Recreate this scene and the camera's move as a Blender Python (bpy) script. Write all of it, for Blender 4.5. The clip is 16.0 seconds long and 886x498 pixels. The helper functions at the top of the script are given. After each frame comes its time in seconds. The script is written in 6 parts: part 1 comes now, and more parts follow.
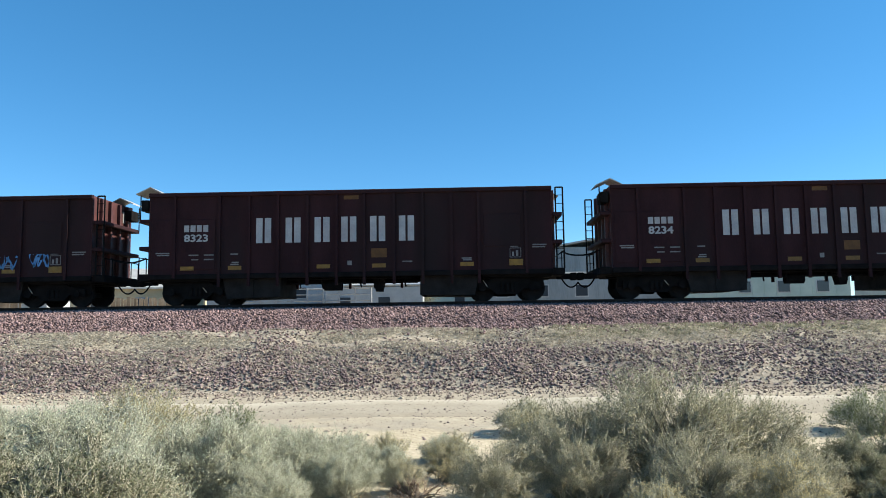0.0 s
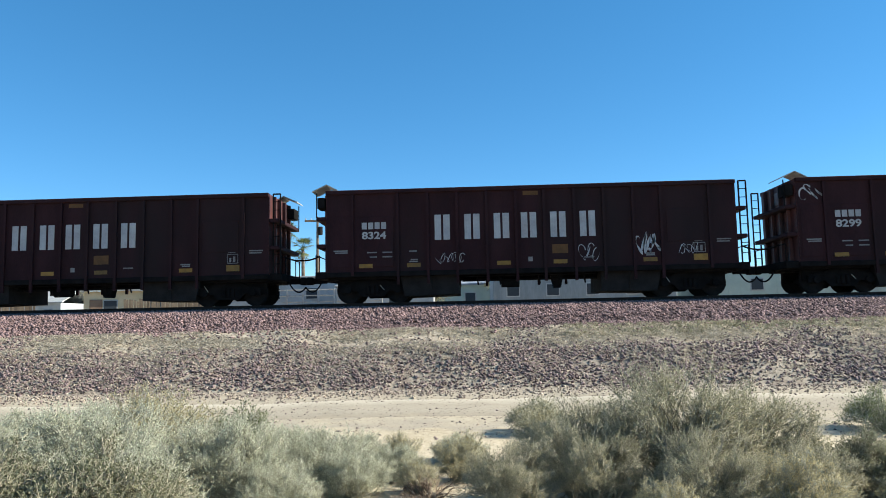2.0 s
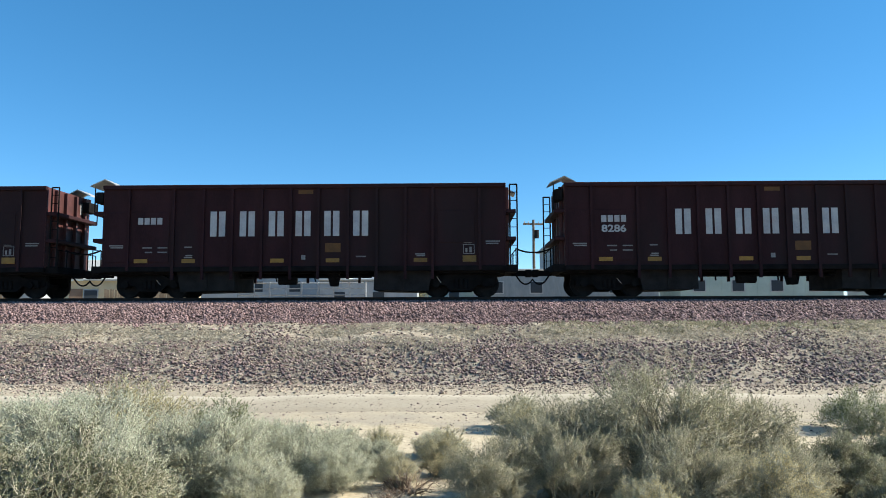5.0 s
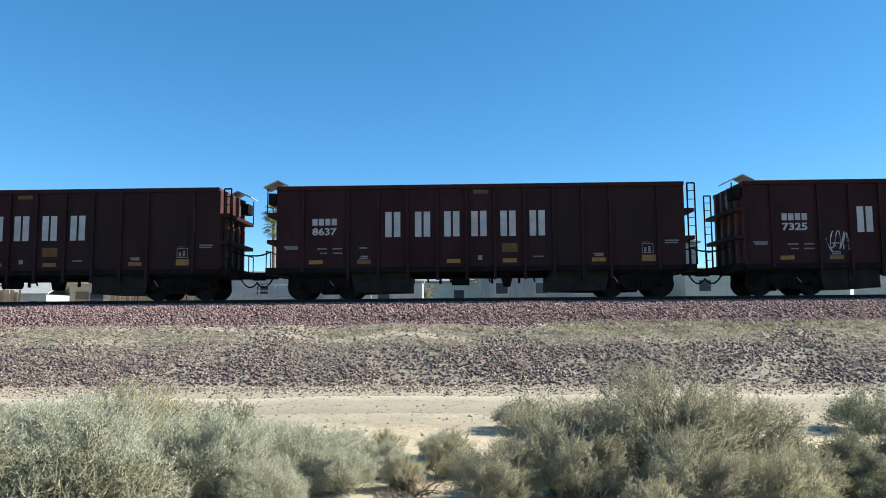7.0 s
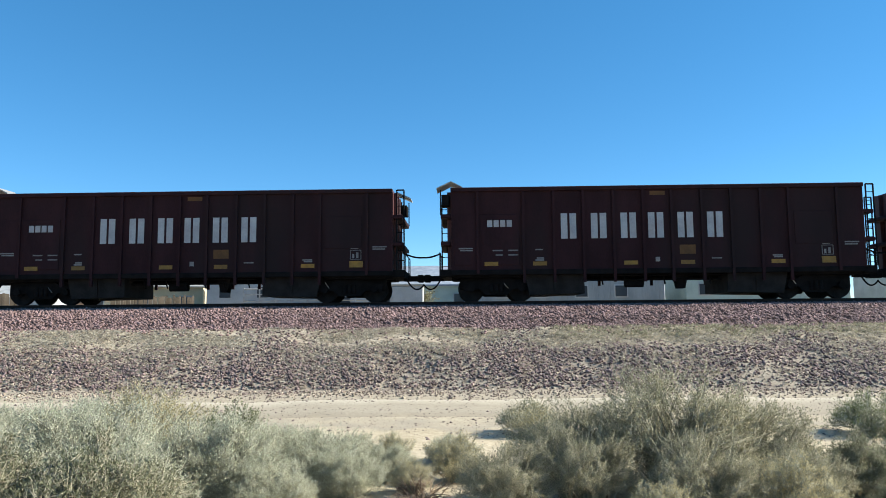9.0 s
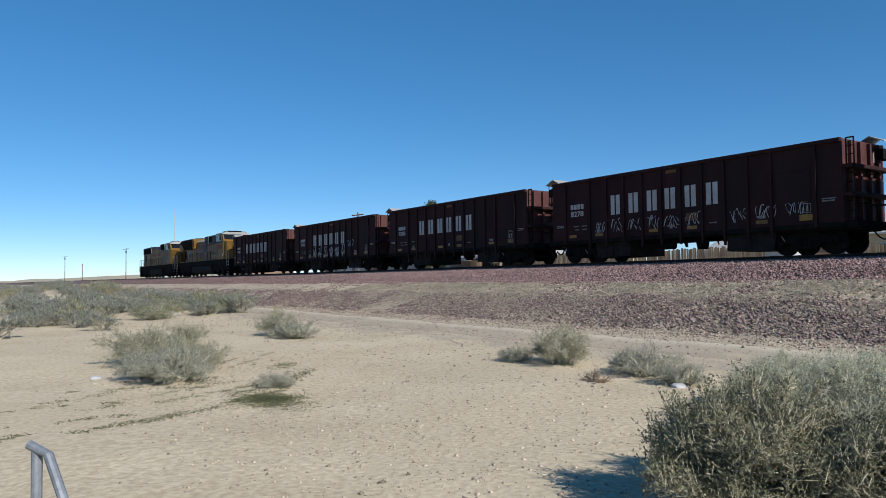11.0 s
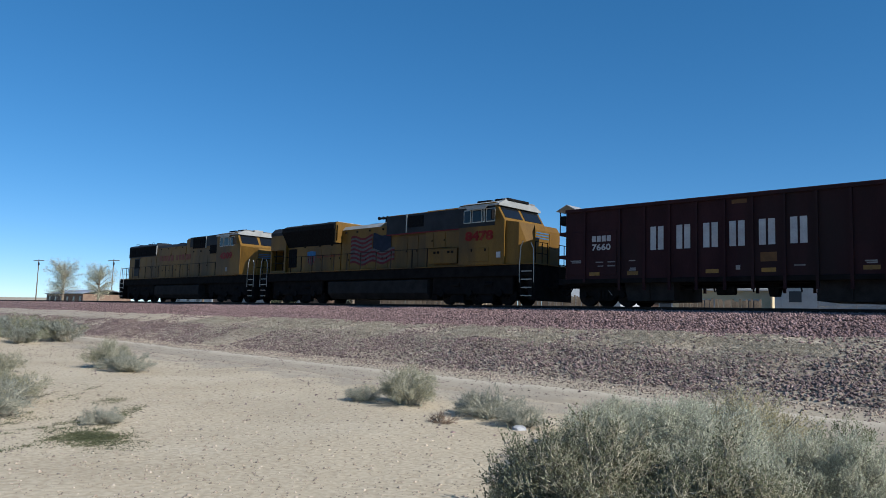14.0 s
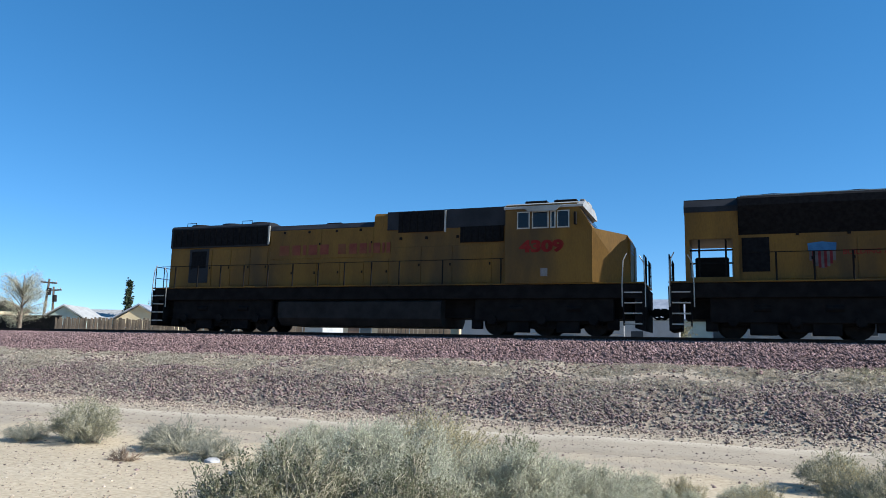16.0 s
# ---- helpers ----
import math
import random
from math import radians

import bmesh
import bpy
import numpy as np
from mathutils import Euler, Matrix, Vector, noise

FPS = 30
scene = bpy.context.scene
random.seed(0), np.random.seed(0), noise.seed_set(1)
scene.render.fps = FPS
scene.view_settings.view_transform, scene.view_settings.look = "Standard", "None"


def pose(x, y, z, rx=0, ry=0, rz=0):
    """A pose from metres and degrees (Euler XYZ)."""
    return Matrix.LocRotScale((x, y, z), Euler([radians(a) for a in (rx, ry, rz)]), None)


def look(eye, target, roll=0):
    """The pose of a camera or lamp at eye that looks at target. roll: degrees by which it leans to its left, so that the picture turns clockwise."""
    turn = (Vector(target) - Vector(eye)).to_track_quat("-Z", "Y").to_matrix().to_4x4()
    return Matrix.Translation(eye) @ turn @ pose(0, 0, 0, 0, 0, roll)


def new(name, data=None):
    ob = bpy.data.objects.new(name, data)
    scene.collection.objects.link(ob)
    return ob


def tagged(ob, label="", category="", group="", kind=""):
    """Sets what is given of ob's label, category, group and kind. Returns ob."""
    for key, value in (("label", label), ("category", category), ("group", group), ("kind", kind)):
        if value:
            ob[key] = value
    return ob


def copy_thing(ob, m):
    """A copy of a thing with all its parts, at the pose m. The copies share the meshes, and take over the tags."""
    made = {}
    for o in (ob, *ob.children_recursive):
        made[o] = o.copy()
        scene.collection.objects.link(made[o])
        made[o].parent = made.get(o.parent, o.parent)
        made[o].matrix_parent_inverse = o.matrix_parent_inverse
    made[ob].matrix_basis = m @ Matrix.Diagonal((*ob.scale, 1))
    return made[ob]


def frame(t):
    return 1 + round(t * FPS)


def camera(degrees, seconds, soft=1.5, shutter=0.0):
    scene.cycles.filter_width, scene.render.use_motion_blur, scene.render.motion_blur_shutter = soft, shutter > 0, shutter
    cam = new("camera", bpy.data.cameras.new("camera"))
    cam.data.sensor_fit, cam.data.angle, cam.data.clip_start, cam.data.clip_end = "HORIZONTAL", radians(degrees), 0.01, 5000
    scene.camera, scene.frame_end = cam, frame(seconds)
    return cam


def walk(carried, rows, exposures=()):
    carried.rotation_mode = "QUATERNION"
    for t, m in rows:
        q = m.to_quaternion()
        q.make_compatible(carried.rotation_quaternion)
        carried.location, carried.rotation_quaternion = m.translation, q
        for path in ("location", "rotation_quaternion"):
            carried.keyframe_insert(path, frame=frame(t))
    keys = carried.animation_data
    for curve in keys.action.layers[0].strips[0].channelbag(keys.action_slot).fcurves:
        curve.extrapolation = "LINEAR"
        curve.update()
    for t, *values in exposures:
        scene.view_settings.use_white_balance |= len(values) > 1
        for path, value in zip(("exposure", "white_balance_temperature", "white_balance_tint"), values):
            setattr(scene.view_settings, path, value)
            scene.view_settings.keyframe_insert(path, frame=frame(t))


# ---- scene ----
EYE = 1.65
cam = camera(62.9, 16.0, soft=0.9)
# seconds, place along the track, yaw, pitch, roll
PATH = [
    (0.0, 0.5, 1.85, 5.68, 0.80),
    (0.5, 0.5, 2.04, 5.64, 1.10),
    (1.0, 0.5, 2.32, 5.88, 1.11),
    (1.5, 0.5, 3.34, 6.23, 1.32),
    (2.0, 0.5, 2.71, 5.66, 1.19),
    (2.5, 0.5, 2.57, 5.35, 1.35),
    (3.0, 0.5, 1.82, 4.64, 0.73),
    (3.5, 0.5, 0.74, 4.78, -0.71),
    (4.0, 0.5, 1.04, 5.11, -0.13),
    (6.5, 0.5, 1.63, 5.37, 0.31),
    (7.0, 0.5, 1.79, 5.41, 0.43),
    (7.5, 0.5, 1.67, 5.65, 0.50),
    (8.0, 0.5, 1.92, 5.69, 0.57),
    (8.2, 0.5, 1.92, 5.68, 0.57),
    (9.6, 0.3, 1.6, 5.7, 0.4),
    (10.1, 0.15, 4.2, 5.8, 0.1),
    (10.3, 0.05, 11.2, 5.9, -0.3),
    (10.4, 0.02, 17.4, 5.85, -0.45),
    (10.5, 0.0, 24.72, 5.78, -0.50),
    (10.6, 0.0, 32.6, 5.7, -0.5),
    (10.7, 0.0, 40.8, 5.3, -0.3),
    (10.8, 0.0, 48.2, 4.6, 0.1),
    (10.9, 0.0, 53.2, 3.3, 0.5),
    (11.0, 0.0, 55.51, 2.35, 0.75),
    (11.5, 0.0, 56.55, 2.64, -0.47),
    (12.0, 0.0, 55.50, 2.96, -0.07),
    (12.5, 0.0, 54.92, 4.45, 0.10),
    (13.0, 0.0, 52.29, 4.76, -0.54),
    (13.5, 0.0, 48.83, 4.75, -0.56),
    (14.0, 0.0, 43.85, 5.49, -1.68),
    (14.5, 0.0, 34.87, 6.71, -1.82),
    (15.0, 0.0, 29.75, 7.38, -1.20),
    (15.3, 0.0, 32.9, 7.52, -1.75),
    (15.5, 0.0, 32.34, 7.60, -2.00),
    (15.7, 0.0, 29.2, 7.8, -1.75),
    (15.85, 0.0, 25.1, 8.0, -1.5),
    (16.0, 0.0, 20.74, 8.13, -1.33),
]
walk(cam, [(t, pose(x, 0, EYE, 90 + pitch, roll, yaw)) for t, x, yaw, pitch, roll in PATH],
     exposures=[(0, 1.24, 6850, 5), (8.2, 1.24, 6850, 5), (10.3, 1.3, 6800, 6), (10.6, 1.1, 6700, 8), (11, 0.5, 6500, 10), (11.5, 0.3, 6350, 10), (12.5, 0.2, 6250, 10),
                (13.5, 0.32, 6200, 10), (14.5, 0.66, 6300, 10), (16, 0.95, 6350, 10)])

# ---- daylight: clear winter sky, sun beyond the train and ahead of it ----
SUN_TURN, SUN_UP = 4.0, 33.0
world = bpy.data.worlds.new("world")
scene.world = world
world.use_nodes = True
wt = world.node_tree
sky = wt.nodes.new("ShaderNodeTexSky")
sky.sky_type = "NISHITA"
sky.sun_disc = False
sky.sun_elevation, sky.sun_rotation = radians(SUN_UP), radians(90 - SUN_TURN)
sky.air_density, sky.dust_density, sky.ozone_density, sky.altitude = 0.75, 0.0, 4.3, 2000
tone = wt.nodes.new("ShaderNodeHueSaturation")
tone.inputs["Hue"].default_value, tone.inputs["Saturation"].default_value = 0.4975, 1.4
soften = wt.nodes.new("ShaderNodeGamma")
soften.inputs["Gamma"].default_value = 0.72
wt.links.new(sky.outputs[0], soften.inputs["Color"])
wt.links.new(soften.outputs[0], tone.inputs["Color"])
wt.links.new(tone.outputs[0], wt.nodes["Background"].inputs[0])
wt.nodes["Background"].inputs[1].default_value = 0.145
sun = new("sun", bpy.data.lights.new("sun", "SUN"))
sun.data.energy, sun.data.angle, sun.data.color = 4.15, radians(0.53), (1.0, 0.975, 0.925)
a, e = radians(SUN_TURN), radians(SUN_UP)
sun.matrix_basis = look((60 * math.cos(a) * math.cos(e), 60 * math.sin(a) * math.cos(e), 60 * math.sin(e)), (0, 0, 0))

# ---- plan ----
TRACK_Y, RAIL_Z = 27.0, 2.35      # track centre line, top of rail
SPEED_ROWS = [(0, -313.45), (2, -274.41), (4, -235.34), (6.5, -186.6), (8, -157.1), (11, -98.65), (13.5, -49.3), (16, 0.0)]
PITCH, FIRST = 16.5055, 326.32    # gondola spacing, centre of the leading gondola at the end of the clip

# ---- materials ----
def noise_mat(name, c1, c2, scale=4.0, rough=0.8, metal=0.0, fine=60.0, bump=0.15, c3=None, amount3=0.5, island=0.0, objvar=0.0, stretch=None, spec=0.35, leaf=0.0):
    m = bpy.data.materials.new(name)
    m.use_nodes = True
    nt = m.node_tree
    n, l = nt.nodes, nt.links
    b = n["Principled BSDF"]
    b.inputs["Roughness"].default_value, b.inputs["Metallic"].default_value = rough, metal
    b.inputs["Specular IOR Level"].default_value = spec
    tc = n.new("ShaderNodeTexCoord")
    src = tc.outputs["Object"]
    if stretch:
        mp = n.new("ShaderNodeMapping")
        mp.inputs["Scale"].default_value = stretch
        l.new(src, mp.inputs[0])
        src = mp.outputs[0]
    big = n.new("ShaderNodeTexNoise")
    big.inputs["Scale"].default_value, big.inputs["Detail"].default_value = scale, 6
    l.new(src, big.inputs["Vector"])
    small = n.new("ShaderNodeTexNoise")
    small.inputs["Scale"].default_value, small.inputs["Detail"].default_value = fine, 3
    l.new(src, small.inputs["Vector"])
    mx = n.new("ShaderNodeMath")
    mx.operation = "MULTIPLY_ADD"
    mx.inputs[1].default_value, mx.inputs[2].default_value = 0.45, -0.22
    l.new(small.outputs[0], mx.inputs[0])
    add = n.new("ShaderNodeMath")
    l.new(big.outputs[0], add.inputs[0])
    l.new(mx.outputs[0], add.inputs[1])
    ramp = n.new("ShaderNodeValToRGB")
    ramp.color_ramp.elements[0].position, ramp.color_ramp.elements[1].position = 0.34, 0.66
    ramp.color_ramp.elements[0].color, ramp.color_ramp.elements[1].color = (*c1, 1), (*c2, 1)
    l.new(add.outputs[0], ramp.inputs[0])
    col = ramp.outputs[0]
    if c3:
        st = n.new("ShaderNodeTexNoise")
        st.inputs["Scale"].default_value, st.inputs["Detail"].default_value = scale * 0.37, 8
        l.new(src, st.inputs["Vector"])
        r3 = n.new("ShaderNodeValToRGB")
        r3.color_ramp.elements[0].position, r3.color_ramp.elements[1].position = 0.5, 0.68
        l.new(st.outputs[0], r3.inputs[0])
        k = n.new("ShaderNodeMath")
        k.operation = "MULTIPLY"
        k.inputs[1].default_value = amount3
        l.new(r3.outputs[0], k.inputs[0])
        mix = n.new("ShaderNodeMixRGB")
        l.new(k.outputs[0], mix.inputs[0])
        l.new(col, mix.inputs[1])
        mix.inputs[2].default_value = (*c3, 1)
        col = mix.outputs[0]
    if island or objvar:
        if island:
            g = n.new("ShaderNodeNewGeometry")
            rnd, amt = g.outputs["Random Per Island"], island
        else:
            g = n.new("ShaderNodeObjectInfo")
            rnd, amt = g.outputs["Random"], objvar
        mr = n.new("ShaderNodeMapRange")
        mr.inputs["To Min"].default_value, mr.inputs["To Max"].default_value = 1 - amt, 1 + amt
        l.new(rnd, mr.inputs["Value"])
        hs = n.new("ShaderNodeHueSaturation")
        l.new(mr.outputs[0], hs.inputs["Value"])
        l.new(col, hs.inputs["Color"])
        col = hs.outputs[0]
    l.new(col, b.inputs["Base Color"])
    if bump:
        bp = n.new("ShaderNodeBump")
        bp.inputs["Strength"].default_value, bp.inputs["Distance"].default_value = bump, 0.02
        l.new(add.outputs[0], bp.inputs["Height"])
        l.new(bp.outputs[0], b.inputs["Normal"])
    if leaf:
        tr = n.new("ShaderNodeBsdfTranslucent")
        l.new(col, tr.inputs["Color"])
        both = n.new("ShaderNodeMixShader")
        both.inputs[0].default_value = leaf
        l.new(b.outputs[0], both.inputs[1])
        l.new(tr.outputs[0], both.inputs[2])
        l.new(both.outputs[0], n["Material Output"].inputs[0])
    return m


def glass_mat(name, tint=(0.008, 0.009, 0.011)):
    m = bpy.data.materials.new(name)
    m.use_nodes = True
    b = m.node_tree.nodes["Principled BSDF"]
    b.inputs["Base Color"].default_value = (*tint, 1)
    b.inputs["Roughness"].default_value, b.inputs["Specular IOR Level"].default_value = 0.12, 0.35
    return m


# one oxide red in two tones: sides painted as in shade, ends as sunlit
OXIDE_SHADED = noise_mat("oxide_red_shaded", (0.021, 0.0078, 0.0092), (0.034, 0.0125, 0.0145), 1.3, 0.8, 0, 22, 0.1, c3=(0.018, 0.013, 0.013), amount3=0.7, stretch=(1, 1, 0.35), spec=0.15)
OXIDE_LIT_END = noise_mat("oxide_red_sunlit_end", (0.05, 0.016, 0.014), (0.085, 0.026, 0.023), 2, 0.6, 0, 25, 0.1, c3=(0.08, 0.05, 0.045), amount3=0.6)
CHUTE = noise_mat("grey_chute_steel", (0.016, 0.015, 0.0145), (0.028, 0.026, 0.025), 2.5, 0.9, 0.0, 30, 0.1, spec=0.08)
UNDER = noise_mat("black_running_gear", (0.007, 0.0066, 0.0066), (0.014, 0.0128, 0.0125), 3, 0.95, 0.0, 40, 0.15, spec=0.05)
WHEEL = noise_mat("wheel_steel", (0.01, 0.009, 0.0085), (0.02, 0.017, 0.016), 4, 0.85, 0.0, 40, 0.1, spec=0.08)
RAIL_STEEL = noise_mat("rusty_rail", (0.02, 0.013, 0.01), (0.04, 0.024, 0.018), 3, 0.8, 0.1, 40, 0.1)
TIE = noise_mat("weathered_tie", (0.03, 0.025, 0.022), (0.06, 0.05, 0.043), 3, 0.9, 0, 30, 0.3, objvar=0.3)
LETTER = noise_mat("chalky_white_paint", (0.31, 0.31, 0.315), (0.43, 0.43, 0.43), 2.2, 0.8, 0, 18, 0.05, c3=(0.25, 0.2, 0.19), amount3=0.35)
LETTER_OLD = noise_mat("dull_white_lettering", (0.14, 0.133, 0.13), (0.22, 0.212, 0.205), 2.2, 0.8, 0, 18, 0.05)
AMBER = noise_mat("amber_reflector", (0.15, 0.075, 0.009), (0.23, 0.12, 0.014), 5, 0.4, 0, 40, 0.05, objvar=0.35)
ORANGE = noise_mat("faded_orange_placard", (0.08, 0.034, 0.006), (0.12, 0.05, 0.009), 5, 0.6, 0, 40, 0.05)
GALV = noise_mat("bare_galvanised_sheet", (0.3, 0.3, 0.29), (0.44, 0.43, 0.41), 5, 0.5, 0.2, 40, 0.05, c3=(0.3, 0.2, 0.15), amount3=0.3)
SPRAY_BLUE = noise_mat("blue_spray_paint", (0.05, 0.17, 0.36), (0.1, 0.27, 0.5), 6, 0.6, 0, 30, 0)
SPRAY_PALE = noise_mat("pale_spray_paint", (0.3, 0.3, 0.31), (0.45, 0.45, 0.46), 6, 0.6, 0, 30, 0)
SPRAY_DARK = noise_mat("dark_spray_paint", (0.02, 0.025, 0.04), (0.04, 0.045, 0.07), 6, 0.6, 0, 30, 0)
# well below true armour yellow: the side's shade is put into the base colour
YELLOW = noise_mat("shade_darkened_yellow", (0.115, 0.058, 0.009), (0.175, 0.09, 0.0135), 1.2, 0.55, 0, 25, 0.06, c3=(0.05, 0.031, 0.014), amount3=0.85, stretch=(1, 1, 0.3), spec=0.2)
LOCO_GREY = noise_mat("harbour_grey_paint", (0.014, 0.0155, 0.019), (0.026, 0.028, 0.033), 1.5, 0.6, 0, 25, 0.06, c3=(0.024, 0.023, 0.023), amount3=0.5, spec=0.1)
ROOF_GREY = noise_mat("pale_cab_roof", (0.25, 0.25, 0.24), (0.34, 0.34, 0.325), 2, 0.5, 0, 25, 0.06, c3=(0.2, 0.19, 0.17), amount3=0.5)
GRILLE = noise_mat("black_radiator_mesh", (0.006, 0.006, 0.007), (0.012, 0.012, 0.013), 8, 0.95, 0.0, 90, 0.3, spec=0.05)
RED = noise_mat("faded_red_lettering", (0.13, 0.008, 0.008), (0.19, 0.016, 0.014), 3, 0.5, 0, 25, 0, c3=(0.3, 0.1, 0.04), amount3=0.3, spec=0.08)
FADED_RED = noise_mat("sun_bleached_red_lettering", (0.13, 0.03, 0.02), (0.18, 0.05, 0.03), 3, 0.6, 0, 25, 0, c3=(0.12, 0.06, 0.02), amount3=0.6, spec=0.15)
FLAG_RED = noise_mat("flag_red", (0.09, 0.011, 0.014), (0.13, 0.019, 0.022), 3, 0.5, 0, 25, 0, spec=0.08)
FLAG_WHITE = noise_mat("flag_white", (0.07, 0.062, 0.06), (0.11, 0.098, 0.094), 3, 0.5, 0, 25, 0, spec=0.08)
FLAG_BLUE = noise_mat("flag_blue", (0.008, 0.011, 0.024), (0.016, 0.019, 0.036), 3, 0.5, 0, 25, 0, spec=0.08)
SHIELD_BLUE = noise_mat("shield_blue", (0.03, 0.1, 0.21), (0.045, 0.14, 0.27), 3, 0.5, 0, 25, 0, spec=0.08)
HANDRAIL = noise_mat("handrail_paint", (0.3, 0.28, 0.24), (0.42, 0.4, 0.36), 5, 0.5, 0.1, 40, 0.05)
GLASS = glass_mat("dark_cab_glass")
HOUSE_GLASS = glass_mat("house_glass", (0.05, 0.06, 0.07))

# ---- helpers of this scene ----
def obj(name, me, material=None, parent=None, label=""):
    if material:
        me.materials.append(material)
    ob = new(name, me)
    if parent:
        ob.parent = parent
    return tagged(ob, label) if label else ob


def part(name, bm, material, parent, label="", smooth=False):
    me = bpy.data.meshes.new(name)
    bm.to_mesh(me)
    bm.free()
    if smooth:
        me.shade_smooth()
    return obj(name, me, material, parent, label)


def thing(name, m, label, category, group=""):
    ob = new(name)
    ob.matrix_basis = m
    return tagged(ob, label, category, group)


def bx(bm, x0, x1, y0, y1, z0, z1, bevel=0.0):
    r = bmesh.ops.create_cube(bm, size=1, matrix=Matrix.Translation(((x0 + x1) / 2, (y0 + y1) / 2, (z0 + z1) / 2)) @ Matrix.Diagonal((x1 - x0, y1 - y0, z1 - z0, 1)))
    if bevel:
        vs = set(r["verts"])
        bmesh.ops.bevel(bm, geom=[e for e in bm.edges if e.verts[0] in vs and e.verts[1] in vs], offset=bevel, segments=1, affect="EDGES")
    return bm


def box(*a, **k):
    return bx(bmesh.new(), *a, **k)


def prism(bm, outline, y0, y1):
    """A plate: an outline in x and z, between two y."""
    a = [bm.verts.new((x, y0, z)) for x, z in outline]
    b = [bm.verts.new((x, y1, z)) for x, z in outline]
    fs = [bm.faces.new(a), bm.faces.new(b[::-1])]
    for i in range(len(a)):
        j = (i + 1) % len(a)
        fs.append(bm.faces.new((a[j], a[i], b[i], b[j])))
    bmesh.ops.recalc_face_normals(bm, faces=fs)
    return bm


def tube(bm, pts, r, seg=6, r1=None):
    """A round bar along points."""
    rings = []
    pts = [Vector(p) for p in pts]
    for i, p in enumerate(pts):
        d = (pts[min(i + 1, len(pts) - 1)] - pts[max(i - 1, 0)]).normalized()
        u = d.orthogonal().normalized()
        v = d.cross(u)
        q = r if r1 is None else r + (r1 - r) * i / (len(pts) - 1)
        if i and abs(d.dot(last_u)) < 0.99:
            u = (last_u - d * d.dot(last_u)).normalized()
            v = d.cross(u)
        last_u = u
        rings.append([bm.verts.new(p + (u * math.cos(2 * math.pi * k / seg) + v * math.sin(2 * math.pi * k / seg)) * q) for k in range(seg)])
    for a, b in zip(rings, rings[1:]):
        for k in range(seg):
            bm.faces.new((a[k], a[(k + 1) % seg], b[(k + 1) % seg], b[k]))
    bm.faces.new(rings[0][::-1])
    bm.faces.new(rings[-1])
    return bm


def sag(p, q, drop, n=8):
    p, q = Vector(p), Vector(q)
    return [p.lerp(q, i / n) - Vector((0, 0, drop * 4 * (i / n) * (1 - i / n))) for i in range(n + 1)]


def quick_mesh(name, verts, faces):
    me = bpy.data.meshes.new(name)
    me.from_pydata(verts, [], faces)
    me.update()
    return me


def raw_mesh(name, verts, loops, size):
    """A mesh of many equal faces from arrays: verts (n, 3), loops (m, size)."""
    me = bpy.data.meshes.new(name)
    me.vertices.add(len(verts))
    me.vertices.foreach_set("co", np.asarray(verts, np.float32).ravel())
    loops = np.asarray(loops, np.int32)
    me.loops.add(loops.size)
    me.loops.foreach_set("vertex_index", loops.ravel())
    me.polygons.add(len(loops))
    me.polygons.foreach_set("loop_start", np.arange(0, loops.size, size, dtype=np.int32))
    me.update(calc_edges=True)
    return me


FONT_CACHE = {}


def glyphs(text, bold=0.0):
    """A mesh of built-in lettering, 1 m high, in x and z, facing -y."""
    if (text, bold) not in FONT_CACHE:
        cu = bpy.data.curves.new("lettering", "FONT")
        cu.body, cu.size, cu.extrude, cu.resolution_u, cu.offset = text, 1.0, 0.004, 3, bold
        ob = bpy.data.objects.new("lettering", cu)
        me = bpy.data.meshes.new_from_object(ob)
        co = np.array([v.co for v in me.vertices])
        co -= co.min(axis=0)
        co /= co[:, 1].max()
        me.transform(Matrix.Identity(4))
        for v, c in zip(me.vertices, co):
            v.co = (c[0], -c[2] * 0.01, c[1])
        FONT_CACHE[(text, bold)] = me
        bpy.data.objects.remove(ob)
    return FONT_CACHE[(text, bold)]


def lettering(name, text, material, parent, x0, x1, z0, z1, y, bold=0.03, label=""):
    me = glyphs(text, bold).copy()
    co = np.array([v.co for v in me.vertices])
    me.transform(Matrix.Translation((x0, y, z0)) @ Matrix.Diagonal(((x1 - x0) / co[:, 0].max(), 1, z1 - z0, 1)))
    return obj(name, me, material, parent, label)


# ---- ground: one sheet ----
PROFILE_Y = [-400, 3, 8, 14, 17.3, 19.4, 22.0, 22.8, 25.0, 29.3, 31.5, 36, 50, 90, 3000]
PROFILE_Z = [0.0, 0.0, 0.0, -0.02, 0.02, 0.86, 1.38, 1.44, 1.85, 1.85, 1.7, 1.65, 1.7, 1.7, 1.7]


def spill(x, y):
    """How far loose stone lies over the bench, 0 to 1."""
    v = 0.0
    for cx, w in ((-5.0, 0.9), (1.6, 0.8), (-13.5, 0.7), (9.5, 1.0), (-21, 0.8)):
        v = max(v, math.exp(-((x - cx - 0.25 * (y - 20)) / w) ** 2))
    return v


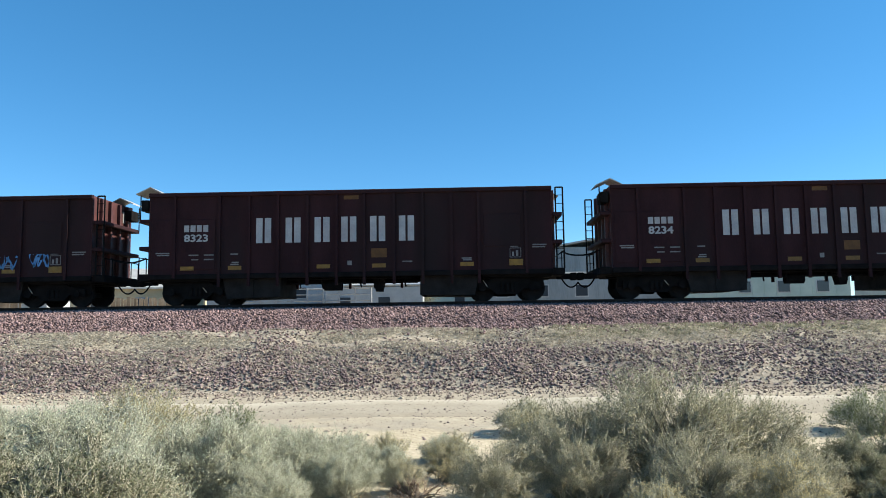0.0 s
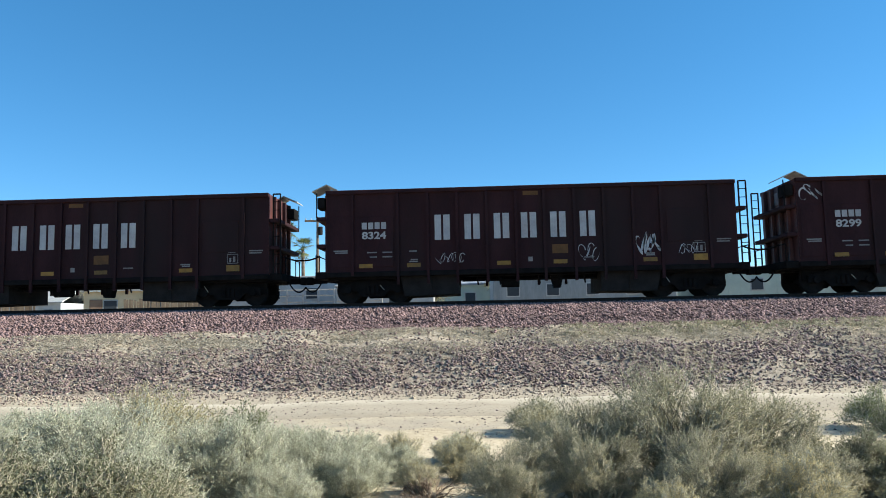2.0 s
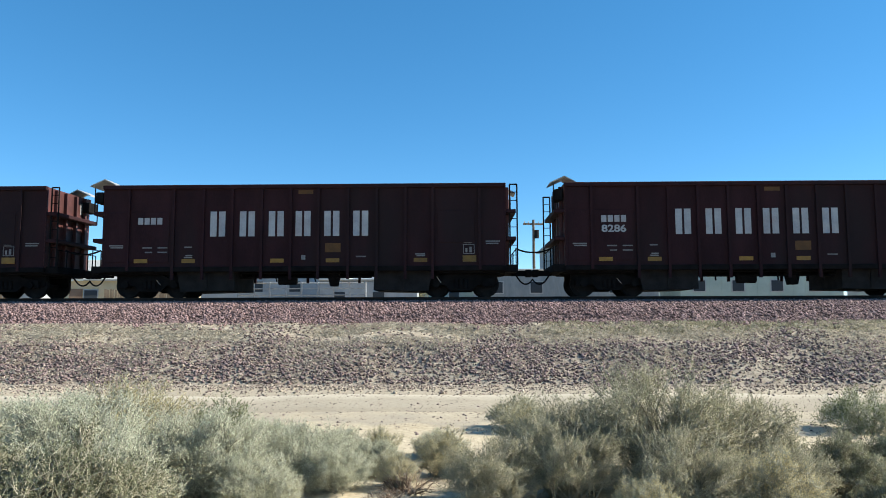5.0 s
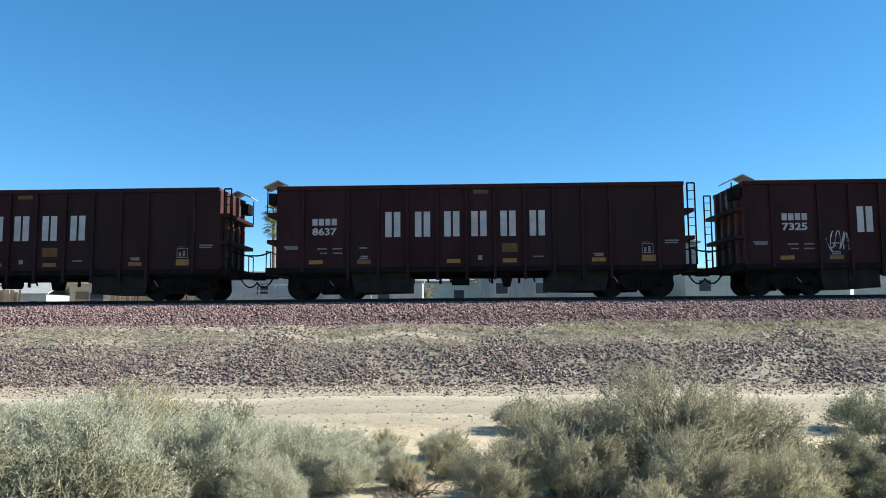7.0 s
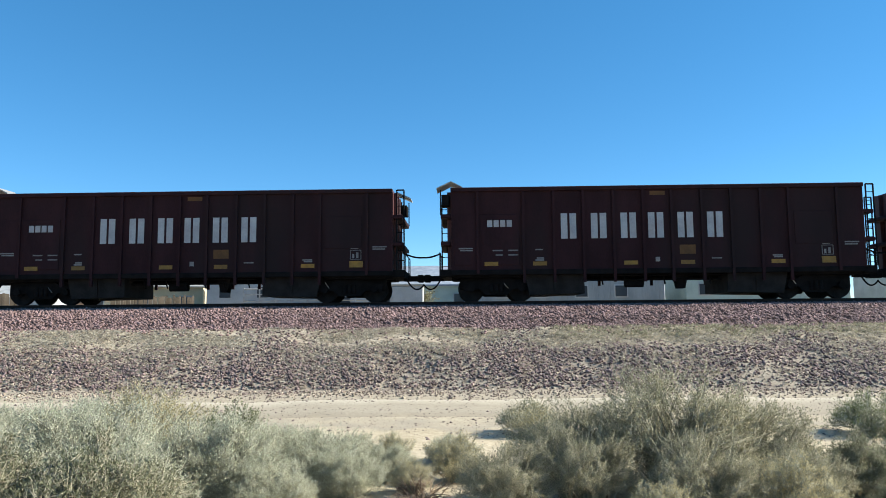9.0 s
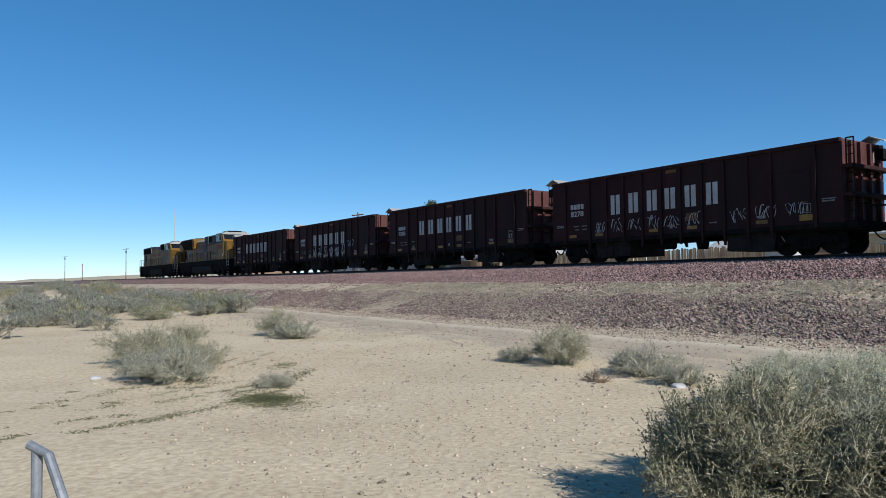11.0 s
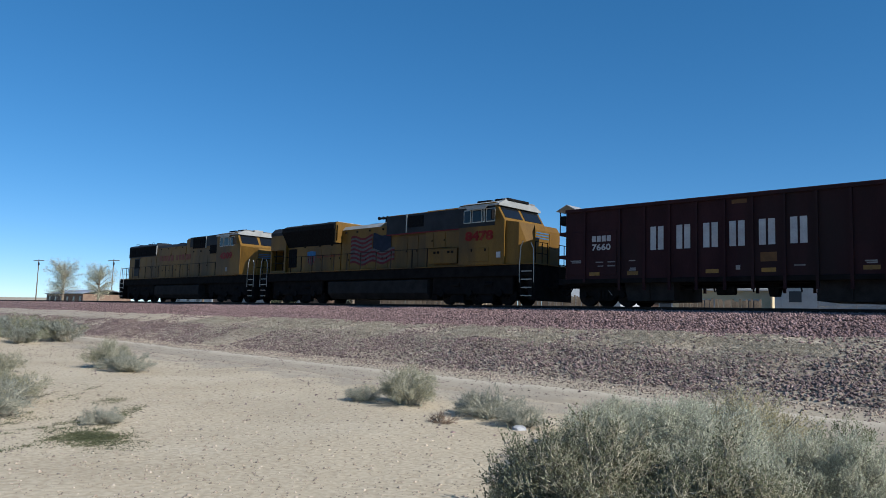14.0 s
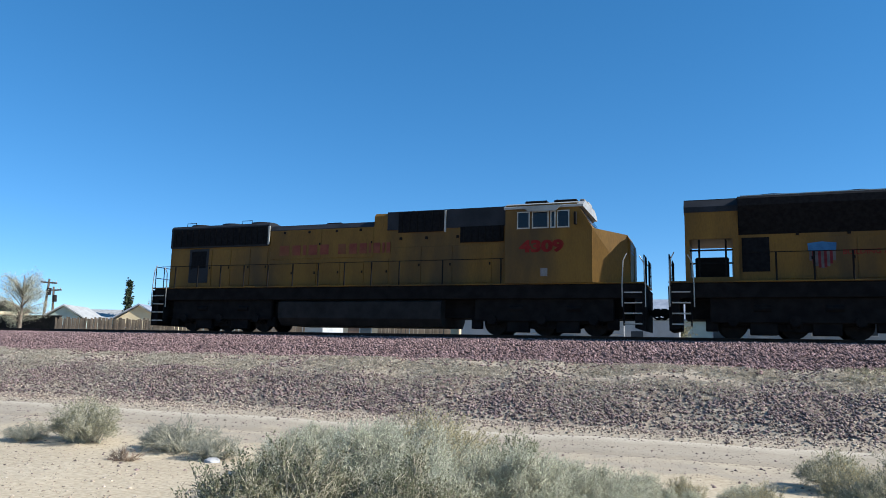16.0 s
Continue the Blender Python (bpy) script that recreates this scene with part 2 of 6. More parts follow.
def ground_z(x, y):
    far_left = max(0.0, min(1.0, (-x - 34) / 40))
    z = float(np.interp(y, PROFILE_Y, PROFILE_Z))
    if y < 17:
        z += 0.05 * noise.noise((x * 0.35, y * 0.35, 1.0)) + 0.018 * noise.noise((x * 1.7, y * 1.7, 4.0))
        z += far_left * max(0, min(1, (15.5 - y) / 3)) * (0.85 + 0.55 * noise.noise((x * 0.07, y * 0.12, 7.0)))
        for ry, d in ((13.4, 0.06), (15.6, 0.09)):
            ry += 0.25 * math.sin(x * 0.11)
            z -= d * math.exp(-((y - ry) / 0.3) ** 2)
        z += 0.08 * math.exp(-((y - 14.9 - 0.25 * math.sin(x * 0.11)) / 0.35) ** 2)
    elif y < 25:
        k = min(1, (y - 17) / 1.5) * min(1, max(0, 22.9 - y))
        z += k * (0.13 * noise.noise((x * 0.5, y * 0.6, 2.0)) + 0.05 * noise.noise((x * 2.1, y * 2.1, 5.0)))
    elif y > 60:
        z += min(1, (y - 60) / 600) * (6 * noise.noise((x * 0.003, y * 0.003, 3.0)) + 7)
    if x < -150 and y < 60:
        z += min(1, (-x - 150) / 500) * (1.2 + 1.5 * noise.noise((x * 0.006, y * 0.006, 3.0))) * (1 if y < 15 else 0)
    if x < -250 and abs(y - 27) > 25:
        z += min(1, (-x - 250) / 600) * min(1, (abs(y - 27) - 25) / 60) * (6 + 5 * noise.noise((x * 0.007, y * 0.007, 13.0)) + 2.5 * noise.noise((x * 0.03, y * 0.03, 3.0)))
    return z


def spaced(lo, a, b, hi, step, grow):
    out = list(np.arange(a, b, step))
    s, v = step, a
    while v > lo:
        s *= grow
        v -= s
        out.insert(0, v)
    s, v = step, out[-1]
    while v < hi:
        s *= grow
        v += s
        out.append(v)
    return out


gx = spaced(-3500, -48, 24, 3500, 0.3, 1.16)
gy = spaced(-500, 0, 27, 3500, 0.22, 1.2)
gv = np.array([(x, y, ground_z(x, y)) for y in gy for x in gx])
W = len(gx)
gl = [(j * W + i, j * W + i + 1, (j + 1) * W + i + 1, (j + 1) * W + i) for j in range(len(gy) - 1) for i in range(W - 1)]
ground_me = raw_mesh("ground", gv, gl, 4)
ground_me.shade_smooth()


def ground_material():
    m = bpy.data.materials.new("desert_ground")
    m.use_nodes = True
    nt = m.node_tree
    n, l = nt.nodes, nt.links
    b = n["Principled BSDF"]
    b.inputs["Roughness"].default_value, b.inputs["Specular IOR Level"].default_value = 0.95, 0.15
    geo = n.new("ShaderNodeNewGeometry")
    sep = n.new("ShaderNodeSeparateXYZ")
    l.new(geo.outputs["Position"], sep.inputs[0])

    def tex(kind, scale, detail=5):
        t = n.new(kind)
        t.inputs["Scale"].default_value = scale
        if "Detail" in t.inputs:
            t.inputs["Detail"].default_value = detail
        l.new(geo.outputs["Position"], t.inputs["Vector"])
        return t

    def ramp(src, stops):
        r = n.new("ShaderNodeValToRGB")
        r.color_ramp.elements[0].position, r.color_ramp.elements[-1].position = stops[0][0], stops[-1][0]
        r.color_ramp.elements[0].color, r.color_ramp.elements[-1].color = (*stops[0][1], 1), (*stops[-1][1], 1)
        for p, c in stops[1:-1]:
            r.color_ramp.elements.new(p).color = (*c, 1)
        l.new(src, r.inputs[0])
        return r.outputs[0]

    def math_(op, a, b_=None, c=None):
        k = n.new("ShaderNodeMath")
        k.operation = op
        for i, v in enumerate((a, b_, c)):
            if v is None:
                continue
            if isinstance(v, (int, float)):
                k.inputs[i].default_value = v
            else:
                l.new(v, k.inputs[i])
        return k.outputs[0]

    def mix(f, a, c):
        k = n.new("ShaderNodeMixRGB")
        for i, v in enumerate((f, a, c)):
            if isinstance(v, (int, float)):
                k.inputs[i].default_value = v
            elif isinstance(v, tuple):
                k.inputs[i].default_value = (*v, 1)
            else:
                l.new(v, k.inputs[i])
        return k.outputs[0]

    sand = ramp(tex("ShaderNodeTexNoise", 0.5, 9).outputs[0], [(0.3, (0.42, 0.335, 0.225)), (0.5, (0.5, 0.41, 0.285)), (0.7, (0.57, 0.48, 0.345))])
    grain = tex("ShaderNodeTexNoise", 14, 6)
    sand = mix(0.5, sand, ramp(grain.outputs[0], [(0.35, (0.33, 0.26, 0.175)), (0.65, (0.61, 0.52, 0.375))]))
    speck = tex("ShaderNodeTexVoronoi", 34)
    sand = mix(ramp(speck.outputs["Distance"], [(0.12, (0.75, 0.75, 0.75)), (0.3, (0, 0, 0))]), sand, ramp(speck.outputs["Color"], [(0.25, (0.19, 0.145, 0.11)), (0.5, (0.37, 0.3, 0.22)), (0.75, (0.56, 0.5, 0.41))]))
    damp = ramp(tex("ShaderNodeTexNoise", 0.22, 7).outputs[0], [(0.42, (0, 0, 0)), (0.6, (1, 1, 1))])
    sand = mix(math_("MULTIPLY", damp, 0.16), sand, (0.3, 0.235, 0.155))
    edge = tex("ShaderNodeTexNoise", 0.8, 6)
    y_ = math_("ADD", sep.outputs["Y"], math_("MULTIPLY_ADD", edge.outputs[0], 4.2, -2.1))
    lane = ramp(math_("MULTIPLY_ADD", y_, 0.1, -1.08), [(0.02, (0, 0, 0)), (0.1, (1, 1, 1)), (0.2, (0.35, 0.35, 0.35)), (0.26, (0.9, 0.9, 0.9)), (0.55, (0.7, 0.7, 0.7))])
    sand = mix(math_("MULTIPLY", lane, 0.9), sand, (0.34, 0.292, 0.226))
    # wheel ruts of the service road and the crown between them: shade and sunlight painted over their relief
    along = math_("SUBTRACT", sep.outputs["Y"], math_("MULTIPLY", math_("SINE", math_("MULTIPLY", sep.outputs["X"], 0.11)), 0.25))
    wobble = math_("MULTIPLY_ADD", edge.outputs[0], 0.5, -0.25)
    for mid, wide, tint, much in ((13.4, 0.22, (0.29, 0.24, 0.175), 0.5), (14.9, 0.3, (0.55, 0.475, 0.365), 0.65), (15.6, 0.2, (0.25, 0.205, 0.15), 0.6)):
        off = math_("ABSOLUTE", math_("ADD", math_("SUBTRACT", along, mid), wobble))
        sand = mix(math_("MULTIPLY", ramp(off, [(wide * 0.4, (1, 1, 1)), (wide * 1.5, (0, 0, 0))]), much), sand, tint)
    vor = tex("ShaderNodeTexVoronoi", 17)
    stone = ramp(vor.outputs["Color"], [(0.1, (0.11, 0.07, 0.064)), (0.5, (0.19, 0.128, 0.116)), (0.9, (0.3, 0.22, 0.195))])
    slope = ramp(math_("MULTIPLY_ADD", y_, 0.1, -1.65), [(0.0, (0, 0, 0)), (0.1, (1, 1, 1))])
    over = ramp(math_("MULTIPLY_ADD", sep.outputs["Y"], 0.1, -2.9), [(0.0, (0, 0, 0)), (0.12, (1, 1, 1))])
    straw = ramp(tex("ShaderNodeTexNoise", 6, 7).outputs[0], [(0.35, (0.33, 0.275, 0.205)), (0.65, (0.52, 0.45, 0.345))])
    patch = ramp(tex("ShaderNodeTexNoise", 0.9, 6).outputs[0], [(0.42, (0, 0, 0)), (0.56, (1, 1, 1))])
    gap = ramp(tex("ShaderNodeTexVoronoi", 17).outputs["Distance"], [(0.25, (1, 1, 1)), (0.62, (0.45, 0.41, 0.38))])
    bench = ramp(math_("MULTIPLY_ADD", y_, 0.1, -1.93), [(0.0, (0, 0, 0)), (0.12, (1, 1, 1))])
    patch = math_("MAXIMUM", math_("MULTIPLY_ADD", patch, 0.35, 0.45), bench)
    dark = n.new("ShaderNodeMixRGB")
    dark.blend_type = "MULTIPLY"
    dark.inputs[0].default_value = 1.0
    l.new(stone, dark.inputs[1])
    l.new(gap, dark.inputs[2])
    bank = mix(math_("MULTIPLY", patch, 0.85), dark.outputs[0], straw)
    for off, lean, wide in ((30.5, 1.25, 0.07), (37.0, 1.6, 0.1), (50.0, 2.0, 0.12)):
        run = math_("ABSOLUTE", math_("ADD", math_("MULTIPLY_ADD", y_, -lean, 19 * lean), math_("ADD", sep.outputs["X"], off)))
        bank = mix(ramp(math_("MULTIPLY", run, 0.1), [(wide * 0.6, (1, 1, 1)), (wide * 1.7, (0, 0, 0))]), bank, sand)
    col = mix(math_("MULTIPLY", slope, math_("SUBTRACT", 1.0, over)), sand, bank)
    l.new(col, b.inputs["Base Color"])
    h = math_("MULTIPLY_ADD", math_("MULTIPLY", vor.outputs["Distance"], slope), -0.7, math_("MULTIPLY_ADD", tex("ShaderNodeTexNoise", 3.1, 8).outputs[0], 0.25, grain.outputs[0]))
    bp = n.new("ShaderNodeBump")
    bp.inputs["Strength"].default_value, bp.inputs["Distance"].default_value = 0.45, 0.03
    l.new(h, bp.inputs["Height"])
    l.new(bp.outputs[0], b.inputs["Normal"])
    return m


tagged(obj("ground", ground_me, ground_material()), "sandy desert ground with a gravelly bank", "ground", kind="structure")

# ---- ballast bed: crest and shoulder laid on the bank ----
BALLAST = noise_mat("red_ballast", (0.06, 0.04, 0.037), (0.16, 0.105, 0.096), 17, 0.9, 0, 45, 1.0, c3=(0.3, 0.2, 0.185), amount3=0.4)
prof = [(22.6, 1.44), (23.4, 1.72), (24.3, 1.97), (25.1, 2.13), (25.6, 2.165), (28.4, 2.165), (28.9, 2.13), (31.0, 1.6)]
bxs = spaced(-1500, -60, 40, 1500, 0.5, 1.15)
bv = [(x, y + (0.25 * noise.noise((x * 0.6, y, 0)) if i in (0, 7) else 0.05 * noise.noise((x * 1.5, y * 2, 3))),
       z + (0.02 * noise.noise((x * 3, y * 3, 0)) if 0 < i < 7 else -0.1)) for x in bxs for i, (y, z) in enumerate(prof)]
bf = [(k * 8 + i, (k + 1) * 8 + i, (k + 1) * 8 + i + 1, k * 8 + i + 1) for k in range(len(bxs) - 1) for i in range(7)]
bed = raw_mesh("ballast_bed", bv, bf, 4)
tagged(obj("ballast_bed", bed, BALLAST), "reddish crushed-stone ballast shoulder under the track", "ballast", kind="structure")

# ---- track ----
track = thing("railway_track", pose(0, TRACK_Y, RAIL_Z), "rusty steel rails on weathered ties in red ballast", "railway track")
track["kind"] = "structure"
for side in (-0.755, 0.755):
    bm = bmesh.new()
    sec = [(-0.07, -0.17), (0.07, -0.17), (0.07, -0.155), (0.012, -0.135), (0.012, -0.045), (0.037, -0.03), (0.037, 0), (-0.037, 0), (-0.037, -0.03), (-0.012, -0.045), (-0.012, -0.135), (-0.07, -0.155)]
    a = [bm.verts.new((-1200, side + y, z)) for y, z in sec]
    b = [bm.verts.new((1200, side + y, z)) for y, z in sec]
    for i in range(len(sec)):
        j = (i + 1) % len(sec)
        bm.faces.new((a[i], a[j], b[j], b[i]))
    bmesh.ops.recalc_face_normals(bm, faces=bm.faces)
    part("rail", bm, RAIL_STEEL, track)
tie_me = bpy.data.meshes.new("tie")
tie_bm = box(-0.115, 0.115, -1.3, 1.3, -0.36, -0.178, bevel=0.015)
tie_bm.to_mesh(tie_me)
tie_me.materials.append(TIE)
plate_me = bpy.data.meshes.new("tie_plate")
pb = box(-0.1, 0.1, -0.94, -0.6, -0.18, -0.163)
bx(pb, -0.1, 0.1, 0.6, 0.94, -0.18, -0.163)
for sx in (-0.06, 0.06):
    bx(pb, sx - 0.02, sx + 0.02, -0.9, -0.86, -0.17, -0.125)
pb.to_mesh(plate_me)
plate_me.materials.append(RAIL_STEEL)
for i in range(170):
    x = -62 + 0.56 * i + random.uniform(-0.03, 0.03)
    t_ = new("tie", tie_me)
    t_.parent, t_.matrix_basis = track, pose(x, random.uniform(-0.04, 0.04), 0, 0, 0, random.uniform(-0.8, 0.8))
    p_ = new("tie_plate", plate_me)
    p_.parent = t_
far = bmesh.new()
for i in range(260):
    for x in (-62.5 - 0.56 * i, 33.5 + 0.56 * i):
        bx(far, x - 0.115, x + 0.115, -1.3, 1.3, -0.36, -0.178)
tagged(part("tie_row", far, TIE, track), kind="stuff")

# ---- loose stones on the bank and shoulder, pebbles on the sand ----
def stones(name, pts, sizes, material, label):
    """Angular six-point stones in one mesh."""
    n = len(pts)
    base = np.array([(1, 0, 0), (-1, 0, 0), (0, 1, 0), (0, -1, 0), (0, 0, 1), (0, 0, -1)], float)
    v = base[None] * np.random.uniform(0.55, 1.15, (n, 6, 1)) + np.random.uniform(-0.28, 0.28, (n, 6, 3))
    ang = np.random.uniform(0, 6.28, n)
    c, s = np.cos(ang)[:, None], np.sin(ang)[:, None]
    v = np.stack([v[..., 0] * c - v[..., 1] * s, v[..., 0] * s + v[..., 1] * c, v[..., 2] * 0.8], -1)
    v = v * sizes[:, None, None] + pts[:, None]
    f = np.array([(0, 2, 4), (2, 1, 4), (1, 3, 4), (3, 0, 4), (2, 0, 5), (1, 2, 5), (3, 1, 5), (0, 3, 5)])
    fl = (np.arange(n)[:, None, None] * 6 + f[None]).reshape(-1, 3)
    return tagged(obj(name, raw_mesh(name, v.reshape(-1, 3), fl, 3), material), label, "stones", kind="stuff")



STONE_RED = noise_mat("red_stone", (0.125, 0.08, 0.075), (0.28, 0.185, 0.175), 9, 0.85, 0, 40, 0, island=0.55)
STONE_DARK = noise_mat("purple_grey_stone", (0.1, 0.068, 0.064), (0.23, 0.165, 0.15), 9, 0.85, 0, 40, 0, island=0.55)
PEBBLE = noise_mat("sand_pebble", (0.22, 0.17, 0.13), (0.42, 0.35, 0.27), 9, 0.85, 0, 40, 0, island=0.5)
shoulder_y, shoulder_z = [p[0] for p in prof], [p[1] for p in prof]
x = np.concatenate([np.random.uniform(-45, 25, 50000), -45 - np.random.exponential(35, 10000)])
y = np.where(np.random.rand(len(x)) < 0.12, 22.8 - np.random.exponential(0.4, len(x)).clip(0, 1.4), np.random.uniform(22.6, 25.7, len(x)))
lie = np.where(y < 22.61, np.interp(y, PROFILE_Y, PROFILE_Z), np.interp(y, shoulder_y, shoulder_z))
stones("ballast_stones", np.stack([x, y, lie + 0.025], 1), np.random.uniform(0.034, 0.07, len(x)), STONE_RED, "angular reddish ballast stones on the shoulder")
pts = []
while len(pts) < 46000:
    x = random.uniform(-48, 25) if random.random() < 0.85 else -48 - random.expovariate(1 / 30)
    y = random.triangular(15.6, 22.9, 18.4)
    dens = 1.0 if y < 19.5 else max(0.09, 1.0 - (y - 19.5) * 1.3)
    dens = max(dens, spill(x, y))
    dens *= 0.35 + 0.9 * max(0, min(1, 0.6 + 1.4 * noise.noise((x * 0.4, y * 0.7, 9))))
    if y < 17.4:
        dens *= 0.5
    if -33 < x < -28.5 and abs(y - 19 - (x + 31) * 0.8) < 1.3:
        dens *= 0.06
    if random.random() < dens:
        pts.append((x, y, ground_z(x, y) + 0.02))
stones("bank_stones", np.array(pts), np.random.uniform(0.024, 0.066, len(pts)) * np.where(np.array(pts)[:, 1] < 17.3, 0.45, 1.0), STONE_DARK, "dark purplish stones spilled down the bank")
x, y = np.random.uniform(-45, 25, 26000), np.random.triangular(15.4, 17.6, 22.8, 26000)
stones("tan_stones", np.array([(p, q, ground_z(p, q) + 0.012) for p, q in zip(x, y)]), np.random.uniform(0.018, 0.05, len(x)), PEBBLE, "tan weathered stones among the dark ones on the bank")
pts = [(x, y, ground_z(x, y)) for x, y in zip(np.random.uniform(-32, 14, 34000), np.random.triangular(1.5, 4.0, 17.3, 34000))]
stones("pebbles", np.array(pts), np.random.exponential(0.007, len(pts)).clip(0.004, 0.04), PEBBLE, "pale pebbles scattered over the sandy ground")

near = [(x, y, ground_z(x, y)) for x, y in zip(np.random.uniform(-15, 3, 30000), np.random.triangular(1.0, 3.0, 10.5, 30000))]
stones("fine_gravel", np.array(near), np.random.exponential(0.006, len(near)).clip(0.003, 0.03), PEBBLE, "fine pale gravel littering the sandy clearing")
pts = [(x, y, ground_z(x, y)) for x, y in zip(np.random.uniform(-38, 14, 30000), np.random.triangular(6.0, 16.9, 17.4, 30000))]
stones("dark_pebbles", np.array(pts), np.random.exponential(0.009, len(pts)).clip(0.008, 0.045), STONE_DARK, "dark purplish stones strewn on the sandy ground")

# ---- dry grass on the bench ----
def blades(name, pts, height, width, lean, material, label, per=7):
    n = len(pts)
    p = np.repeat(np.asarray(pts), per, 0) + np.random.normal(0, 0.05, (n * per, 3)) * (1, 1, 0)
    h = height * np.random.uniform(0.4, 1.2, len(p))
    d = np.random.normal(0, lean, (len(p), 2))
    ang = np.random.uniform(0, 6.28, len(p))
    wx, wy = np.cos(ang) * width, np.sin(ang) * width
    v = np.zeros((len(p), 4, 3))
    v[:, 0] = p - np.stack([wx, wy, 0 * wx], 1)
    v[:, 1] = p + np.stack([wx, wy, 0 * wx], 1)
    mid = p + np.stack([d[:, 0] * h * 0.4, d[:, 1] * h * 0.4, h * 0.6], 1)
    v[:, 2] = mid + np.stack([wx, wy, 0 * wx], 1) * 0.6
    v[:, 3] = p + np.stack([d[:, 0] * h, d[:, 1] * h, h * (1 - 0.3 * np.hypot(d[:, 0], d[:, 1]).clip(0, 1))], 1)
    fl = np.arange(len(p))[:, None] * 4 + np.array([[0, 1, 2, 3]])
    return tagged(obj(name, raw_mesh(name, v.reshape(-1, 3), fl, 4), material), label, "grass", kind="stuff")


STRAW = noise_mat("dry_straw", (0.34, 0.3, 0.235), (0.49, 0.44, 0.35), 3, 0.8, 0, 20, 0, island=0.35, leaf=0.48)
GREENISH = noise_mat("grey_green_weed", (0.22, 0.21, 0.14), (0.34, 0.315, 0.225), 3, 0.8, 0, 20, 0, island=0.35, leaf=0.48)
TURF = noise_mat("fresh_green_weed", (0.055, 0.062, 0.027), (0.1, 0.105, 0.05), 3, 0.8, 0, 20, 0, island=0.35)
pts = []
while len(pts) < 34000:
    x = random.uniform(-40, 26)
    y = random.triangular(17.2, 22.8, 21.2)
    d = (1 - 0.85 * spill(x, y)) * max(0, min(1, 0.55 + 1.1 * noise.noise((x * 0.45, y * 0.8, 21))))
    if random.random() < d:
        pts.append((x, y, ground_z(x, y) - 0.01))
blades("bank_grass", pts, 0.08, 0.004, 0.75, STRAW, "short dry straw-coloured grass on the bank")
pts = [(x, y, ground_z(x, y)) for x, y in ((random.uniform(3, 26), random.triangular(20.4, 22.8, 21.8)) for _ in range(1300))]
blades("bank_weed", pts, 0.13, 0.008, 0.5, GREENISH, "low grey-green weeds on the bank")
pts = []
while len(pts) < 2300:
    if random.random() < 0.3:
        a_, r_ = random.uniform(0, 6.28), abs(random.gauss(0, 1))
        x, y = -9.9 + 0.45 * r_ * math.cos(a_), 3.75 + 0.25 * r_ * math.sin(a_)
    else:
        # streaks that follow the curve of old wheel marks
        u, r_ = random.random(), 4.2 * random.random() ** 1.4
        x, y = np.interp(u, [0, 0.3, 0.6, 1], [-8.5, -8.9, -9.8, -12.4]) - r_, np.interp(u, [0, 0.3, 0.6, 1], [0.4, 1.9, 3.7, 5.7]) + 0.1 * r_
        if noise.noise((u * 5, r_ * 2.6, 2)) < 0.2:
            continue
    pts.append((x, y, ground_z(x, y)))
blades("green_weed", pts, 0.02, 0.0075, 0.9, TURF, "low fresh green weeds in the sandy ground", per=6)

# ---- desert shrubs ----
LEAF_PALE = noise_mat("pale_grey_leaf", (0.45, 0.455, 0.32), (0.61, 0.605, 0.45), 3, 0.75, 0, 20, 0, island=0.4, leaf=0.48)
LEAF_OLIVE = noise_mat("olive_leaf", (0.235, 0.225, 0.135), (0.385, 0.36, 0.235), 3, 0.75, 0, 20, 0, island=0.45, leaf=0.48)
LEAF_DARK = noise_mat("dark_olive_leaf", (0.15, 0.155, 0.09), (0.28, 0.275, 0.175), 3, 0.75, 0, 20, 0, island=0.45, leaf=0.48)
LEAF_YELLOW = noise_mat("yellowed_leaf", (0.42, 0.36, 0.19), (0.58, 0.5, 0.3), 3, 0.75, 0, 20, 0, island=0.35, leaf=0.48)
LEAF_GREEN = noise_mat("green_leaf", (0.1, 0.13, 0.05), (0.18, 0.2, 0.09), 3, 0.75, 0, 20, 0, island=0.45, leaf=0.48)
LEAF_GREY = noise_mat("blue_grey_leaf", (0.2, 0.21, 0.17), (0.33, 0.335, 0.28), 3, 0.75, 0, 20, 0, island=0.4, leaf=0.48)
TWIG = noise_mat("grey_twig", (0.24, 0.23, 0.17), (0.39, 0.37, 0.285), 5, 0.9, 0, 40, 0, island=0.3)
TWIG_GREY = noise_mat("silver_twig", (0.22, 0.195, 0.135), (0.38, 0.34, 0.25), 5, 0.9, 0, 40, 0, island=0.3)
TWIG_RED = noise_mat("red_brown_twig", (0.15, 0.1, 0.07), (0.26, 0.19, 0.13), 5, 0.9, 0, 40, 0, island=0.3)


